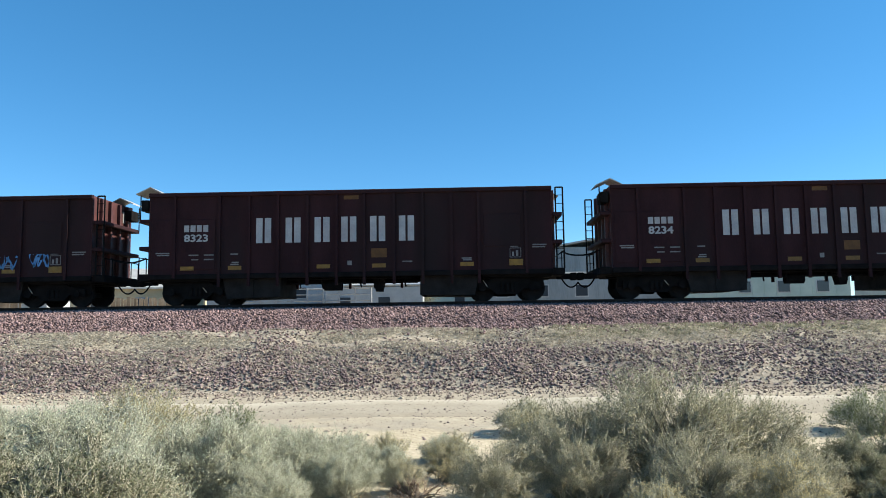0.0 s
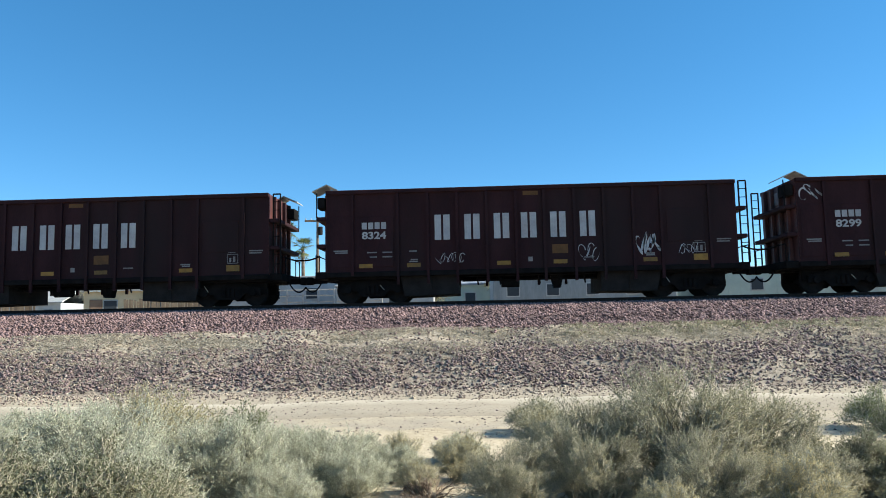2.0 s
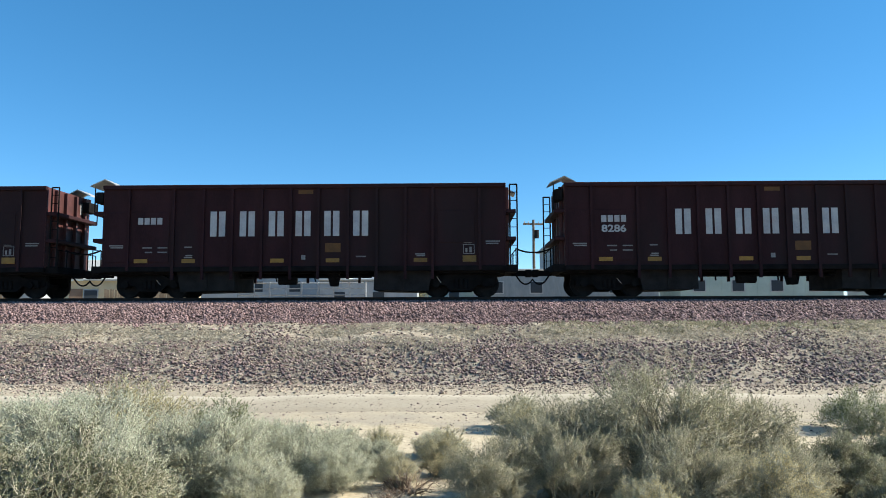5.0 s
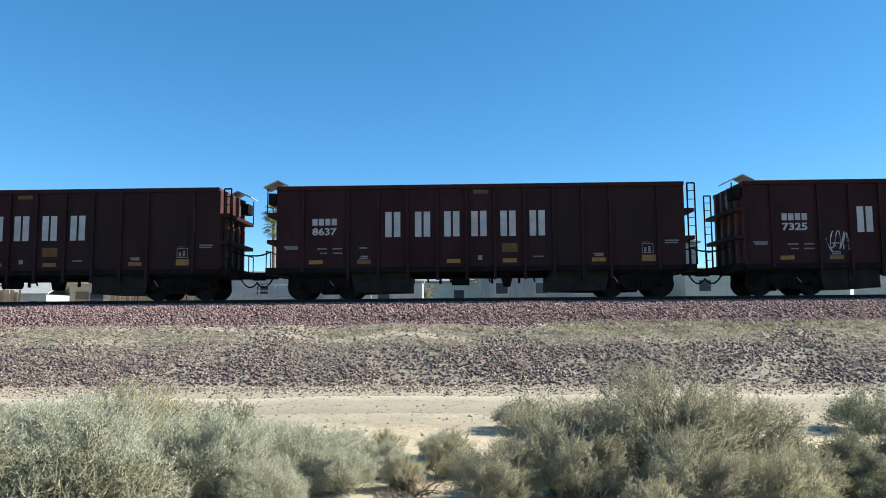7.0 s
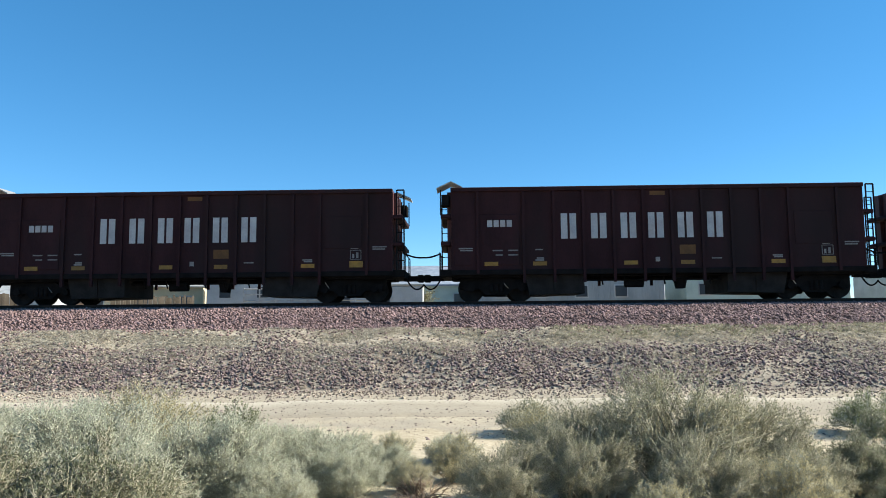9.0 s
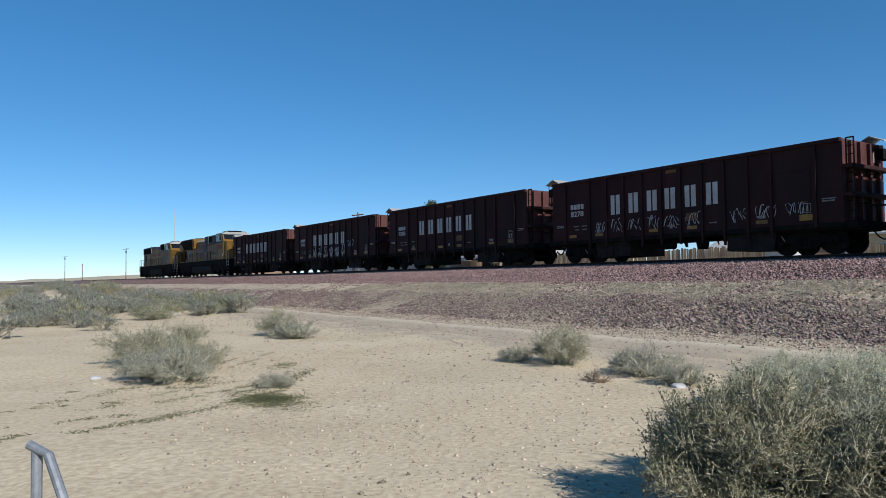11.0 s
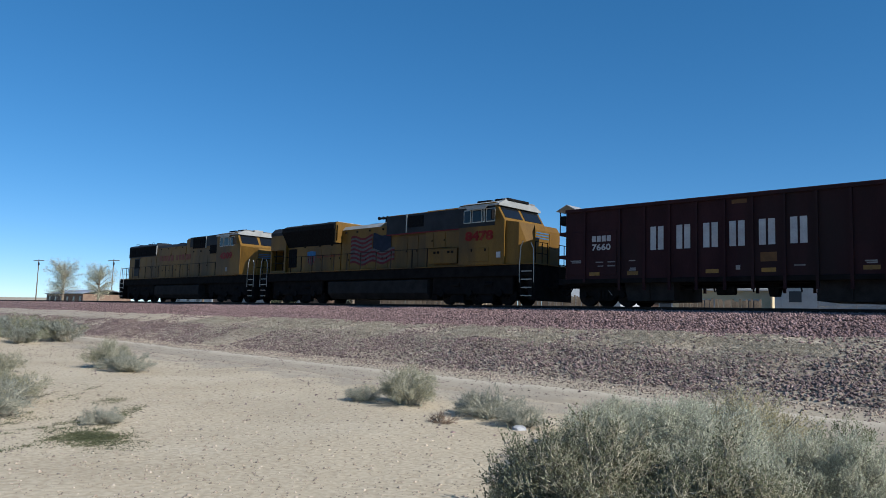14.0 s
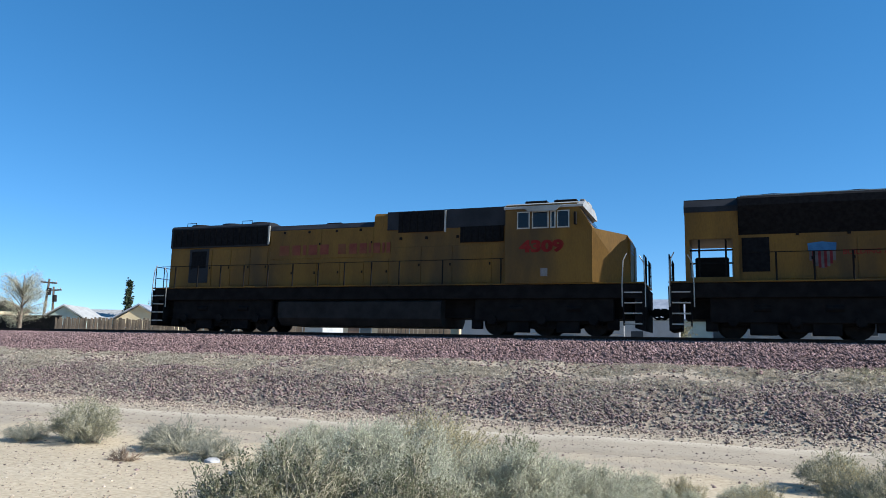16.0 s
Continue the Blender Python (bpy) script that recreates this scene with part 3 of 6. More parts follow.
def spray_leaves(start, way, length, per, size, slim):
    """Twigs as slender three-sided spikes and leaves as small folded blades along them."""
    n = len(start)
    up = np.cross(way, np.random.normal(size=(n, 3)))
    up /= np.linalg.norm(up, axis=1, keepdims=True) + 1e-9
    side = np.cross(way, up)
    tv = np.zeros((n, 4, 3))
    r = (0.0025 + 0.003 * np.random.rand(n))[:, None]
    tv[:, 0], tv[:, 1], tv[:, 2] = start + up * r, start + (side * 0.87 - up * 0.5) * r, start - (side * 0.87 + up * 0.5) * r
    tv[:, 3] = start + way * length[:, None]
    tf = (np.arange(n)[:, None, None] * 4 + np.array([(0, 1, 3), (1, 2, 3), (2, 0, 3)])[None]).reshape(-1, 3)
    u = np.random.uniform(0.15, 1.05, (n, per))
    p = (start[:, None] + way[:, None] * (length[:, None] * u)[..., None]).reshape(-1, 3)
    ax = np.repeat(way, per, 0) * 0.8 + np.random.normal(0, 0.55, (n * per, 3)) + (0, 0, 0.25)
    ax /= np.linalg.norm(ax, axis=1, keepdims=True)
    sd = np.cross(ax, np.random.normal(size=(n * per, 3)))
    sd /= np.linalg.norm(sd, axis=1, keepdims=True) + 1e-9
    L = (size * np.random.uniform(0.5, 1.3, n * per))[:, None]
    lv = np.stack([p, p + ax * L * 0.5 + sd * L * slim, p + ax * L, p + ax * L * 0.5 - sd * L * slim], 1)
    lf = np.arange(n * per)[:, None] * 4 + np.array([[0, 1, 2, 3]])
    return tv.reshape(-1, 3), tf, lv.reshape(-1, 3), lf


def shrub(name, m, R, H, branches, twigs, leaf_mat, twig_mat, label, seed, per=5, size=0.032, slim=0.1, group="desert shrubs"):
    rs = np.random.get_state()
    np.random.seed(seed)
    ob = thing(name, m, label, "shrub", group)
    bm = bmesh.new()
    start = []
    for i in range(branches):
        a = np.random.uniform(0, 2 * math.pi)
        el = math.asin(np.random.uniform(0.12, 1.0))
        lump = 0.8 + 0.35 * noise.noise((math.cos(a) * 1.6 + seed, math.sin(a) * 1.6, el * 1.5))
        tip = Vector((math.cos(a) * math.cos(el) * R * lump, math.sin(a) * math.cos(el) * R * lump, (0.18 + 0.82 * math.sin(el)) * H * lump * np.random.uniform(0.85, 1.12)))
        b0 = Vector((np.random.normal(0, R * 0.14), np.random.normal(0, R * 0.14), -0.03))
        mid = b0.lerp(tip, 0.5) + Vector((np.random.normal(0, R * 0.06), np.random.normal(0, R * 0.06), H * 0.1))
        pts = [b0, b0.lerp(mid, 0.55), mid, mid.lerp(tip, 0.55) + Vector((0, 0, 0.02)), tip]
        tube(bm, pts, 0.009 + 0.004 * np.random.rand(), 4, 0.003)
        start.append([list(p) for p in pts])
    tagged(part("woody_base", bm, twig_mat, ob, "thin woody stems"), kind="stuff")
    P = np.array(start)
    k = np.random.randint(0, branches, twigs)
    u = 1 - np.abs(np.random.normal(0, 0.33, twigs)).clip(0, 0.85)
    seg = np.minimum((u * 4).astype(int), 3)
    f = (u * 4 - seg)[:, None]
    s = P[k, seg] * (1 - f) + P[k, seg + 1] * f + np.random.normal(0, 0.035 * R, (twigs, 3))
    w = (P[k, 4] - P[k, 2])
    w = w / (np.linalg.norm(w, axis=1, keepdims=True) + 1e-9) * 0.6 + np.random.normal(0, 0.62, (twigs, 3)) + (0, 0, 0.4)
    w /= np.linalg.norm(w, axis=1, keepdims=True)
    tv, tf, lv, lf = spray_leaves(s, w, np.random.uniform(0.04, 0.19, twigs) * (0.5 + 0.5 * R), per, size, slim)
    tv[:, 2] = np.maximum(tv[:, 2], 0.0)
    tagged(obj("brush", raw_mesh("brush", tv, tf, 3), twig_mat, ob), kind="stuff")
    tagged(obj("foliage", raw_mesh("foliage", lv, lf, 4), leaf_mat, ob), kind="stuff")
    np.random.set_state(rs)
    return ob


def at(x, y, turn=0, s=1.0):
    return pose(x, y, ground_z(x, y) - 0.02, 0, 0, turn) @ Matrix.Scale(s, 4)


# pale shrubs nearest the camera
pale = shrub("rabbitbrush", at(-3.05, 6.7), 1.1, 1.02, 150, 6800, LEAF_PALE, TWIG, "pale grey-green bushy desert shrub on sand", 3, per=8, size=0.021, slim=0.2)
yellow = shrub("dry_bush", at(-3.0, 7.9, 40), 0.75, 1.12, 120, 4200, LEAF_YELLOW, TWIG, "yellowed dry desert bush among pale shrubs", 5, per=7, size=0.022, slim=0.2)
for x, y, r, s in ((-1.95, 6.9, 70, 0.85), (-4.3, 7.3, 130, 0.74), (-2.3, 5.6, 200, 0.8), (-5.0, 8.6, 250, 0.7), (-1.1, 7.4, 300, 0.62), (-3.7, 8.4, 20, 0.85), (-1.75, 8.7, 20, 0.5), (-0.9, 8.1, 140, 0.46), (0.25, 8.7, 220, 0.36), (-2.7, 9.3, 120, 0.5), (-3.6, 6.0, 80, 0.62), (-0.75, 7.0, 40, 0.46), (-0.45, 7.7, 90, 0.4), (-1.3, 6.4, 10, 0.5)):
    copy_thing(pale, at(x, y, r, s))
for x, y, r, s in ((1.25, 8.4, 10, 0.66), (3.0, 6.0, 90, 0.6), (-0.4, 8.3, 60, 0.42), (0.3, 7.6, 200, 0.5), (-0.1, 7.1, 20, 0.34), (1.9, 5.7, 120, 0.45)):
    copy_thing(yellow, at(x, y, r, s))
# taller olive shrubs
olive = shrub("saltbush", at(2.45, 7.4), 1.05, 1.32, 150, 7000, LEAF_OLIVE, TWIG_GREY, "tall olive-green desert shrub with dense fine twigs", 8, per=7, size=0.024, slim=0.17)
for x, y, r, s in ((1.45, 6.8, 50, 0.62), (3.2, 7.6, 100, 0.84), (1.6, 7.7, 180, 0.72), (0.75, 6.5, 300, 0.5), (2.4, 6.2, 10, 0.6), (3.3, 6.5, 140, 0.5)):
    copy_thing(olive, at(x, y, r, s))
dark = shrub("creosote_bush", at(6.3, 10.6), 0.95, 0.68, 80, 2600, LEAF_GREEN, TWIG, "dark green rounded desert bush beside the dirt track", 11, size=0.035)
small = shrub("small_shrub", at(1.35, 11.0), 0.62, 0.55, 70, 1900, LEAF_OLIVE, TWIG, "small olive shrub beside the dirt track", 12, size=0.035)
sprig = shrub("dark_sprig", at(-2.35, 8.9), 0.42, 0.8, 40, 900, LEAF_GREEN, TWIG, "upright dark green sprig among pale shrubs", 13, size=0.035)
copy_thing(sprig, at(-2.75, 9.1, 80, 0.85))
dead = shrub("dead_brush", at(0.0, 6.9), 0.34, 0.2, 40, 260, STRAW, TWIG_RED, "low red-brown dead brush in a sandy gap", 14, per=1, size=0.03)
copy_thing(dead, at(-0.15, 6.4, 60, 0.8))
# shrubs of the sandy clearing
edge = shrub("saltbush", at(-4.2, 6.4, 20), 0.55, 0.62, 90, 4200, LEAF_DARK, TWIG, "dark olive shrub at the edge of the clearing", 15, per=8, size=0.02, slim=0.2)
copy_thing(yellow, at(-4.5, 6.75, 200, 0.55))
copy_thing(edge, at(-3.55, 5.2, 140, 0.9))
copy_thing(edge, at(-3.85, 5.8, 240, 0.75))
big = shrub("saltbush", at(-2.85, 4.5, 30), 0.9, 0.97, 140, 7500, LEAF_DARK, TWIG_GREY, "broad dark grey-green shrub shading the sand", 25, per=10, size=0.021, slim=0.26)
for x, y, r, s in ((-2.1, 4.9, 110, 0.95), (-3.15, 5.2, 200, 0.85), (4.9, 7.4, 30, 0.66), (4.15, 7.1, 260, 0.62), (5.0, 6.3, 70, 0.6), (4.0, 5.9, 150, 0.5)):
    copy_thing(big, at(x, y, r, s))
clump = shrub("saltbush", at(-10.1, 9.6), 0.85, 0.78, 80, 2300, LEAF_OLIVE, TWIG, "olive shrub alone on the sandy clearing", 16, size=0.04)
copy_thing(dead, at(-8.1, 8.5, 30, 0.95))
grey = shrub("grey_brush", at(-8.2, 9.7), 0.75, 0.5, 80, 1900, LEAF_GREY, TWIG, "low blue-grey brush on the sandy clearing", 17, per=4, size=0.035)
copy_thing(grey, at(-7.2, 9.4, 60, 0.75))
copy_thing(grey, at(-11.0, 9.3, 60, 0.62))
wide = shrub("saltbush", at(-15.3, 3.4), 1.2, 0.78, 110, 3400, LEAF_OLIVE, TWIG, "wide grey-green shrub on sand", 18, size=0.045)
copy_thing(grey, at(-12.6, 3.2, 90, 1.25))
copy_thing(grey, at(-13.4, 3.0, 190, 1.0))
copy_thing(grey, at(-10.9, 4.3, 190, 0.5))
copy_thing(wide, at(-14.2, 3.9, 190, 0.7))
copy_thing(clump, at(-20.9, 8.3, 40, 1.1))
copy_thing(grey, at(-19.6, 8.3, 140, 1.1))
copy_thing(clump, at(-20.3, 5.5, 140, 0.75))
for x, y, r, s in ((-40, 12.2, 0, 1.5), (-43.5, 12.6, 60, 1.7), (-36.5, 10.8, 120, 1.2), (-38.5, 9.4, 200, 1.3), (-34.0, 7.6, 250, 1.2)):
    copy_thing(dark, at(x, y, r, s))
far_shrub = shrub("sagebrush", at(-33, 3.5), 1.1, 0.85, 18, 380, LEAF_GREY, TWIG_GREY, "grey sagebrush on a low sandy rise", 19, per=4, size=0.12, group="far sagebrush")
far_green = shrub("sagebrush", at(-37, 5.2), 1.1, 0.8, 18, 380, LEAF_OLIVE, TWIG_GREY, "olive sagebrush on a low sandy rise", 20, per=4, size=0.12, group="far sagebrush")
random.seed(4)
count = 0
while count < 290:
    x, y = -30 - random.expovariate(1 / 30), random.uniform(-14, 13.6)
    if x > -34 and y > 5 or y > 12.8 - max(0, (-x - 90)) * 0.02:
        continue
    copy_thing(far_shrub if random.random() < 0.78 else far_green, at(x, y, random.uniform(0, 360), random.uniform(0.7, 1.35) * (1 + max(0, -x - 90) / 160)))
    count += 1
for x, y, s in ((-22.5, -1.5, 0.9), (-26, 1.2, 1.1), (-18, -2.5, 0.8), (-28, 4.6, 0.8)):
    copy_thing(far_shrub, at(x, y, x * 40, s))

# ---- rolling stock; each stands on the rails at its own middle, z = 0 at the top of rail ----
TRAIN = []      # thing, place at the end of the clip
WHEEL_R = 0.457


def wheelset_mesh():
    bm = bmesh.new()
    rot = Matrix.Rotation(math.pi / 2, 4, "X")
    for s in (-1, 1):
        for r, y, d in ((WHEEL_R, 0.76, 0.12), (WHEEL_R + 0.025, 0.69, 0.03), (0.12, 0.86, 0.1)):
            bmesh.ops.create_cone(bm, cap_ends=True, segments=22, radius1=r, radius2=r, depth=d, matrix=Matrix.Translation((0, s * y, 0)) @ rot)
        for k in range(4):
            a = k * math.pi / 2
            bx(bm, 0.26 * math.cos(a) - 0.05, 0.26 * math.cos(a) + 0.05, s * 0.79 - 0.04, s * 0.79 + 0.04, 0.26 * math.sin(a) - 0.05, 0.26 * math.sin(a) + 0.05)
    bmesh.ops.create_cone(bm, cap_ends=True, segments=12, radius1=0.09, radius2=0.09, depth=1.7, matrix=rot)
    me = bpy.data.meshes.new("wheelset")
    bm.to_mesh(me)
    bm.free()
    me.materials.append(WHEEL)
    return me


WHEELSET = wheelset_mesh()


def truck(parent, cx, axles):
    for ax in axles:
        w = new("wheelset", WHEELSET)
        w.parent, w.location = parent, (cx + ax, 0, WHEEL_R)
    lo, hi = min(axles), max(axles)
    for s in (-1, 1):
        y0, y1 = (0.93, 1.09) if s > 0 else (-1.09, -0.93)
        bm = bmesh.new()
        prism(bm, [(cx + lo - 0.28, 0.36), (cx + lo - 0.28, 0.62), (cx + lo + 0.25, 0.72), (cx - 0.35, 0.86), (cx + 0.35, 0.86), (cx + hi - 0.25, 0.72), (cx + hi + 0.28, 0.62), (cx + hi + 0.28, 0.36),
                   (cx + hi - 0.3, 0.42), (cx + 0.4, 0.22), (cx - 0.4, 0.22), (cx + lo + 0.3, 0.42)], y0, y1)
        for ax in axles:
            bmesh.ops.create_cone(bm, cap_ends=True, segments=12, radius1=0.13, radius2=0.13, depth=0.1, matrix=Matrix.Translation((cx + ax, s * 1.13, WHEEL_R)) @ Matrix.Rotation(math.pi / 2, 4, "X"))
        for k in range(3):
            bmesh.ops.create_cone(bm, cap_ends=True, segments=10, radius1=0.07, radius2=0.07, depth=0.3, matrix=Matrix.Translation((cx + (k - 1) * 0.17, s * 1.1, 0.46)))
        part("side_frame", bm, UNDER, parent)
    # added black boxes fill the truck so its underside reads as deep shade
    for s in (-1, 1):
        part("shade_filler", box(cx + lo - 0.42, cx + hi + 0.42, *sorted((s * 0.62, s * 0.9)), 0.42, 1.05, bevel=0.03), UNDER, parent)
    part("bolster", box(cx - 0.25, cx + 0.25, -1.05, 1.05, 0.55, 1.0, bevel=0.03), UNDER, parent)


def coupler(parent, x, s):
    bm = box(min(x, x - s * 0.75), max(x, x - s * 0.75), -0.1, 0.1, 0.78, 0.98, bevel=0.02)
    bx(bm, min(x, x - s * 0.25), max(x, x - s * 0.25), -0.17, 0.17, 0.74, 1.02, bevel=0.04)
    part("coupler", bm, UNDER, parent)


RIBS = (-6.27, -4.65, -3.58, -2.54, -1.48, -0.44, 0.55, 1.61, 2.63, 3.65, 4.62, 6.29)
LX, TOP, BOT, HALF = 7.22, 4.0, 0.98, 1.5


def gondola():
    g = thing("ballast_gondola", pose(0, 0, 0), "oxide-red steel ballast car with white side lettering", "railway car", "cars of the train")
    for s in (-1, 1):
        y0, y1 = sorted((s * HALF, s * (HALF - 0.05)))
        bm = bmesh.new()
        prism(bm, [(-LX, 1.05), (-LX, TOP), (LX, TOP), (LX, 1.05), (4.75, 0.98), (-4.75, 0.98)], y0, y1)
        part("side_wall", bm, OXIDE_SHADED, g)
        part("top_chord", box(-LX, LX, *sorted((s * (HALF + 0.1), s * (HALF - 0.08))), TOP - 0.13, TOP + 0.02, bevel=0.02), OXIDE_SHADED, g)
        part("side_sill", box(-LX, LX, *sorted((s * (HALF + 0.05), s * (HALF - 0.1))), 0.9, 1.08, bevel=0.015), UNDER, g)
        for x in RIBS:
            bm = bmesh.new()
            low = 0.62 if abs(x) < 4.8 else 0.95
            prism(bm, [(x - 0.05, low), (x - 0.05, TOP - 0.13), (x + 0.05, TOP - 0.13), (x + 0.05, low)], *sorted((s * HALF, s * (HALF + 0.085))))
            part("side_rib", bm, OXIDE_SHADED, g)
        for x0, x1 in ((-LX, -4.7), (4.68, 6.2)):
            part("access_panel", box(x0 + 0.12, x1 - 0.1, *sorted((s * HALF, s * (HALF + 0.018))), 1.9 if x0 > 0 else 1.25, 3.05, bevel=0.008), OXIDE_SHADED, g)
    for s in (-1, 1):
        x0, x1 = sorted((s * LX, s * (LX - 0.05)))
        # ends take the brighter sunlit tone of the side paint
        part("end_wall", box(x0, x1, -HALF, HALF, 1.05, TOP, bevel=0.01), OXIDE_LIT_END, g, "oxide-red end wall in a sunlit tone")
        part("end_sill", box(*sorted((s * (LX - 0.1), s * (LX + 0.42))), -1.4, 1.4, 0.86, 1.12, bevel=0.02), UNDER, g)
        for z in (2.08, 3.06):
            part("end_shelf", box(*sorted((s * LX, s * (LX + 0.36))), -HALF + 0.02, HALF - 0.02, z - 0.11, z + 0.03, bevel=0.02), OXIDE_SHADED, g)
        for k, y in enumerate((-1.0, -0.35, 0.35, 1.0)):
            part("end_rib", box(*sorted((s * LX, s * (LX + 0.13))), y - 0.05, y + 0.05, 1.12, TOP - 0.05, bevel=0.01), OXIDE_LIT_END, g)
        part("warning_sign", box(*sorted((s * LX, s * (LX + 0.015))), 0.5 * s + 0.25, 0.5 * s + 0.75, 3.3, 3.75), LETTER_OLD, g, "small white sign plate")
        # ladder corner and its opposite shelter corner
        yl = -1.45 if s > 0 else 1.45
        for x in (LX + 0.14, LX + 0.4):
            bm = bmesh.new()
            tube(bm, [(s * x, yl, 1.1), (s * x, yl, 3.98)], 0.028, 6)
            part("ladder_post", bm, UNDER, g)
        bm = bmesh.new()
        tube(bm, [(s * (LX + 0.14), yl, 3.98), (s * (LX + 0.4), yl, 3.98)], 0.028, 6)
        part("ladder_head", bm, UNDER, g)
        for z in (1.45, 1.8, 2.45, 2.75, 3.4, 3.7):
            bm = bmesh.new()
            tube(bm, [(s * (LX + 0.14), yl, z), (s * (LX + 0.4), yl, z)], 0.014, 5)
            part("rung", bm, UNDER, g)
        # shelter roof over the control box, ridge across the car
        yc = -1.52 if s < 0 else 1.52
        yi = yc * 0.35
        ya, yb = sorted((yc, yi))
        xe, xr, xi = s * (LX + 0.5), s * (LX - 0.02), s * (LX - 0.42)
        bm = bmesh.new()
        prism(bm, [(xe, TOP + 0.03), (xr, TOP + 0.27), (xi, TOP + 0.06), (xi, TOP + 0.03), (xr, TOP + 0.235), (xe, TOP - 0.005)], ya, yb)
        part("shelter_roof", bm, GALV, g, "bare sheet-metal shelter roof")
        part("control_box", box(*sorted((s * (LX + 0.05), s * (LX + 0.33))), *sorted((yc * 0.95, yc * 0.55)), 3.4, 3.8, bevel=0.02), UNDER, g)
        bm = bmesh.new()
        tube(bm, [(s * (LX + 0.36), yc * 0.93, 3.06), (s * (LX + 0.36), yc * 0.93, 3.98)], 0.022, 6)
        part("shelter_post", bm, UNDER, g)
        bm = bmesh.new()
        for y in (-1.35, -0.75, 0.75, 1.35):
            tube(bm, [(s * (LX + 0.4), y, 1.1), (s * (LX + 0.4), y, 1.72)], 0.02, 5)
        tube(bm, [(s * (LX + 0.4), -1.35, 1.72), (s * (LX + 0.4), 1.35, 1.72)], 0.02, 5)
        part("end_handrail", bm, UNDER, g)
        coupler(g, s * 8.25, s)
        bm = bmesh.new()
        tube(bm, sag((s * 7.62, -0.3, 0.85), (s * 8.27, -0.25, 0.66), 0.28), 0.03, 6)
        part("air_hose", bm, UNDER, g)
        bm = bmesh.new()
        tube(bm, sag((s * 7.6, -0.8, 1.75), (s * 8.255, -0.8, 1.6), 0.05, 5), 0.03, 6)
        part("jumper_cable", bm, UNDER, g)
        truck(g, s * 5.62, (-0.89, 0.89))
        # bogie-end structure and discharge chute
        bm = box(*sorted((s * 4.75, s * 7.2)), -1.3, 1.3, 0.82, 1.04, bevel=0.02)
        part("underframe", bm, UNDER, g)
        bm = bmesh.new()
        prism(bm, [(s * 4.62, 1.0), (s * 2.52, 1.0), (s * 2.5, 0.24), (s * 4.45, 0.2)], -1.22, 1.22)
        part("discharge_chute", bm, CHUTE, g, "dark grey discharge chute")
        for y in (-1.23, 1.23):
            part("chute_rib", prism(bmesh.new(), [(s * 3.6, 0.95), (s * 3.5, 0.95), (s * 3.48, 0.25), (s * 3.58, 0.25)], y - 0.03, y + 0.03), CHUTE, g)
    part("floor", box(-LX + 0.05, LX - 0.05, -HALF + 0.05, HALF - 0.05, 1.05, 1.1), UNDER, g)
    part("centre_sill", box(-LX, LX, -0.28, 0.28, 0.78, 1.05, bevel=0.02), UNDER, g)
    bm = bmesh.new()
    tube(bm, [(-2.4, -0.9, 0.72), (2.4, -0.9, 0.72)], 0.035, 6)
    tube(bm, [(-2.3, -1.2, 0.86), (2.3, -1.2, 0.86)], 0.03, 6)
    for x in (-1.9, -1.1, 0.3, 1.0, 1.9):
        tube(bm, [(x, -1.1, 0.95), (x + 0.08, -1.0, 0.55)], 0.03, 6)
    part("brake_rigging", bm, UNDER, g)
    bm = bmesh.new()
    tube(bm, [(-1.0, -0.8, 0.62), (-0.35, -0.8, 0.62)], 0.17, 12)
    part("air_reservoir", bm, UNDER, g)
    bm = bmesh.new()
    prism(bm, [(0.75, 0.95), (1.25, 0.95), (1.12, 0.4), (0.88, 0.4)], -0.9, -0.5)
    part("brake_valve", bm, UNDER, g)
    part("uncoupling_lever", tube(bmesh.new(), [(-5.2, -1.16, 0.45), (-5.35, -1.16, 0.62)], 0.012, 5), HANDRAIL, g)
    part("uncoupling_lever", tube(bmesh.new(), [(4.9, -1.16, 0.5), (4.75, -1.16, 0.72)], 0.012, 5), HANDRAIL, g)
    y = -HALF - 0.004
    # large side marks: plain slotted blocks
    for x in (-3.33, -2.27, -1.23, -0.27, 0.76, 1.79):
        w, hgt = 0.54, 0.9
        bm = bmesh.new()
        for x0, x1, z0, z1 in ((x, x + 0.23, 2.16, 3.06), (x + 0.31, x + w, 2.16, 3.06)):
            bx(bm, x0, x1, y - 0.004, y + 0.002, z0, z1)
        part("side_mark", bm, LETTER, g, "large chalky white painted block")
    for x in (-6.04, -4.33, -1.15, 0.83, 3.95):
        part("reflector", box(x, x + 0.48, y - 0.03 if x < -5 else y - 0.004, y + 0.002, 1.22, 1.36), AMBER, g, "amber reflector strip")
    part("reflector", box(5.68, 6.16, y - 0.03, y + 0.002, 1.22, 1.44), AMBER, g, "amber reflector strip")
    part("placard", box(0.8, 1.35, y - 0.004, y + 0.002, 1.58, 1.9), ORANGE, g, "faded orange placard")
    part("placard", box(-0.18, 0.35, y - 0.004, y + 0.002, 3.68, 3.82), ORANGE, g, "faded orange placard")
    bars = bmesh.new()
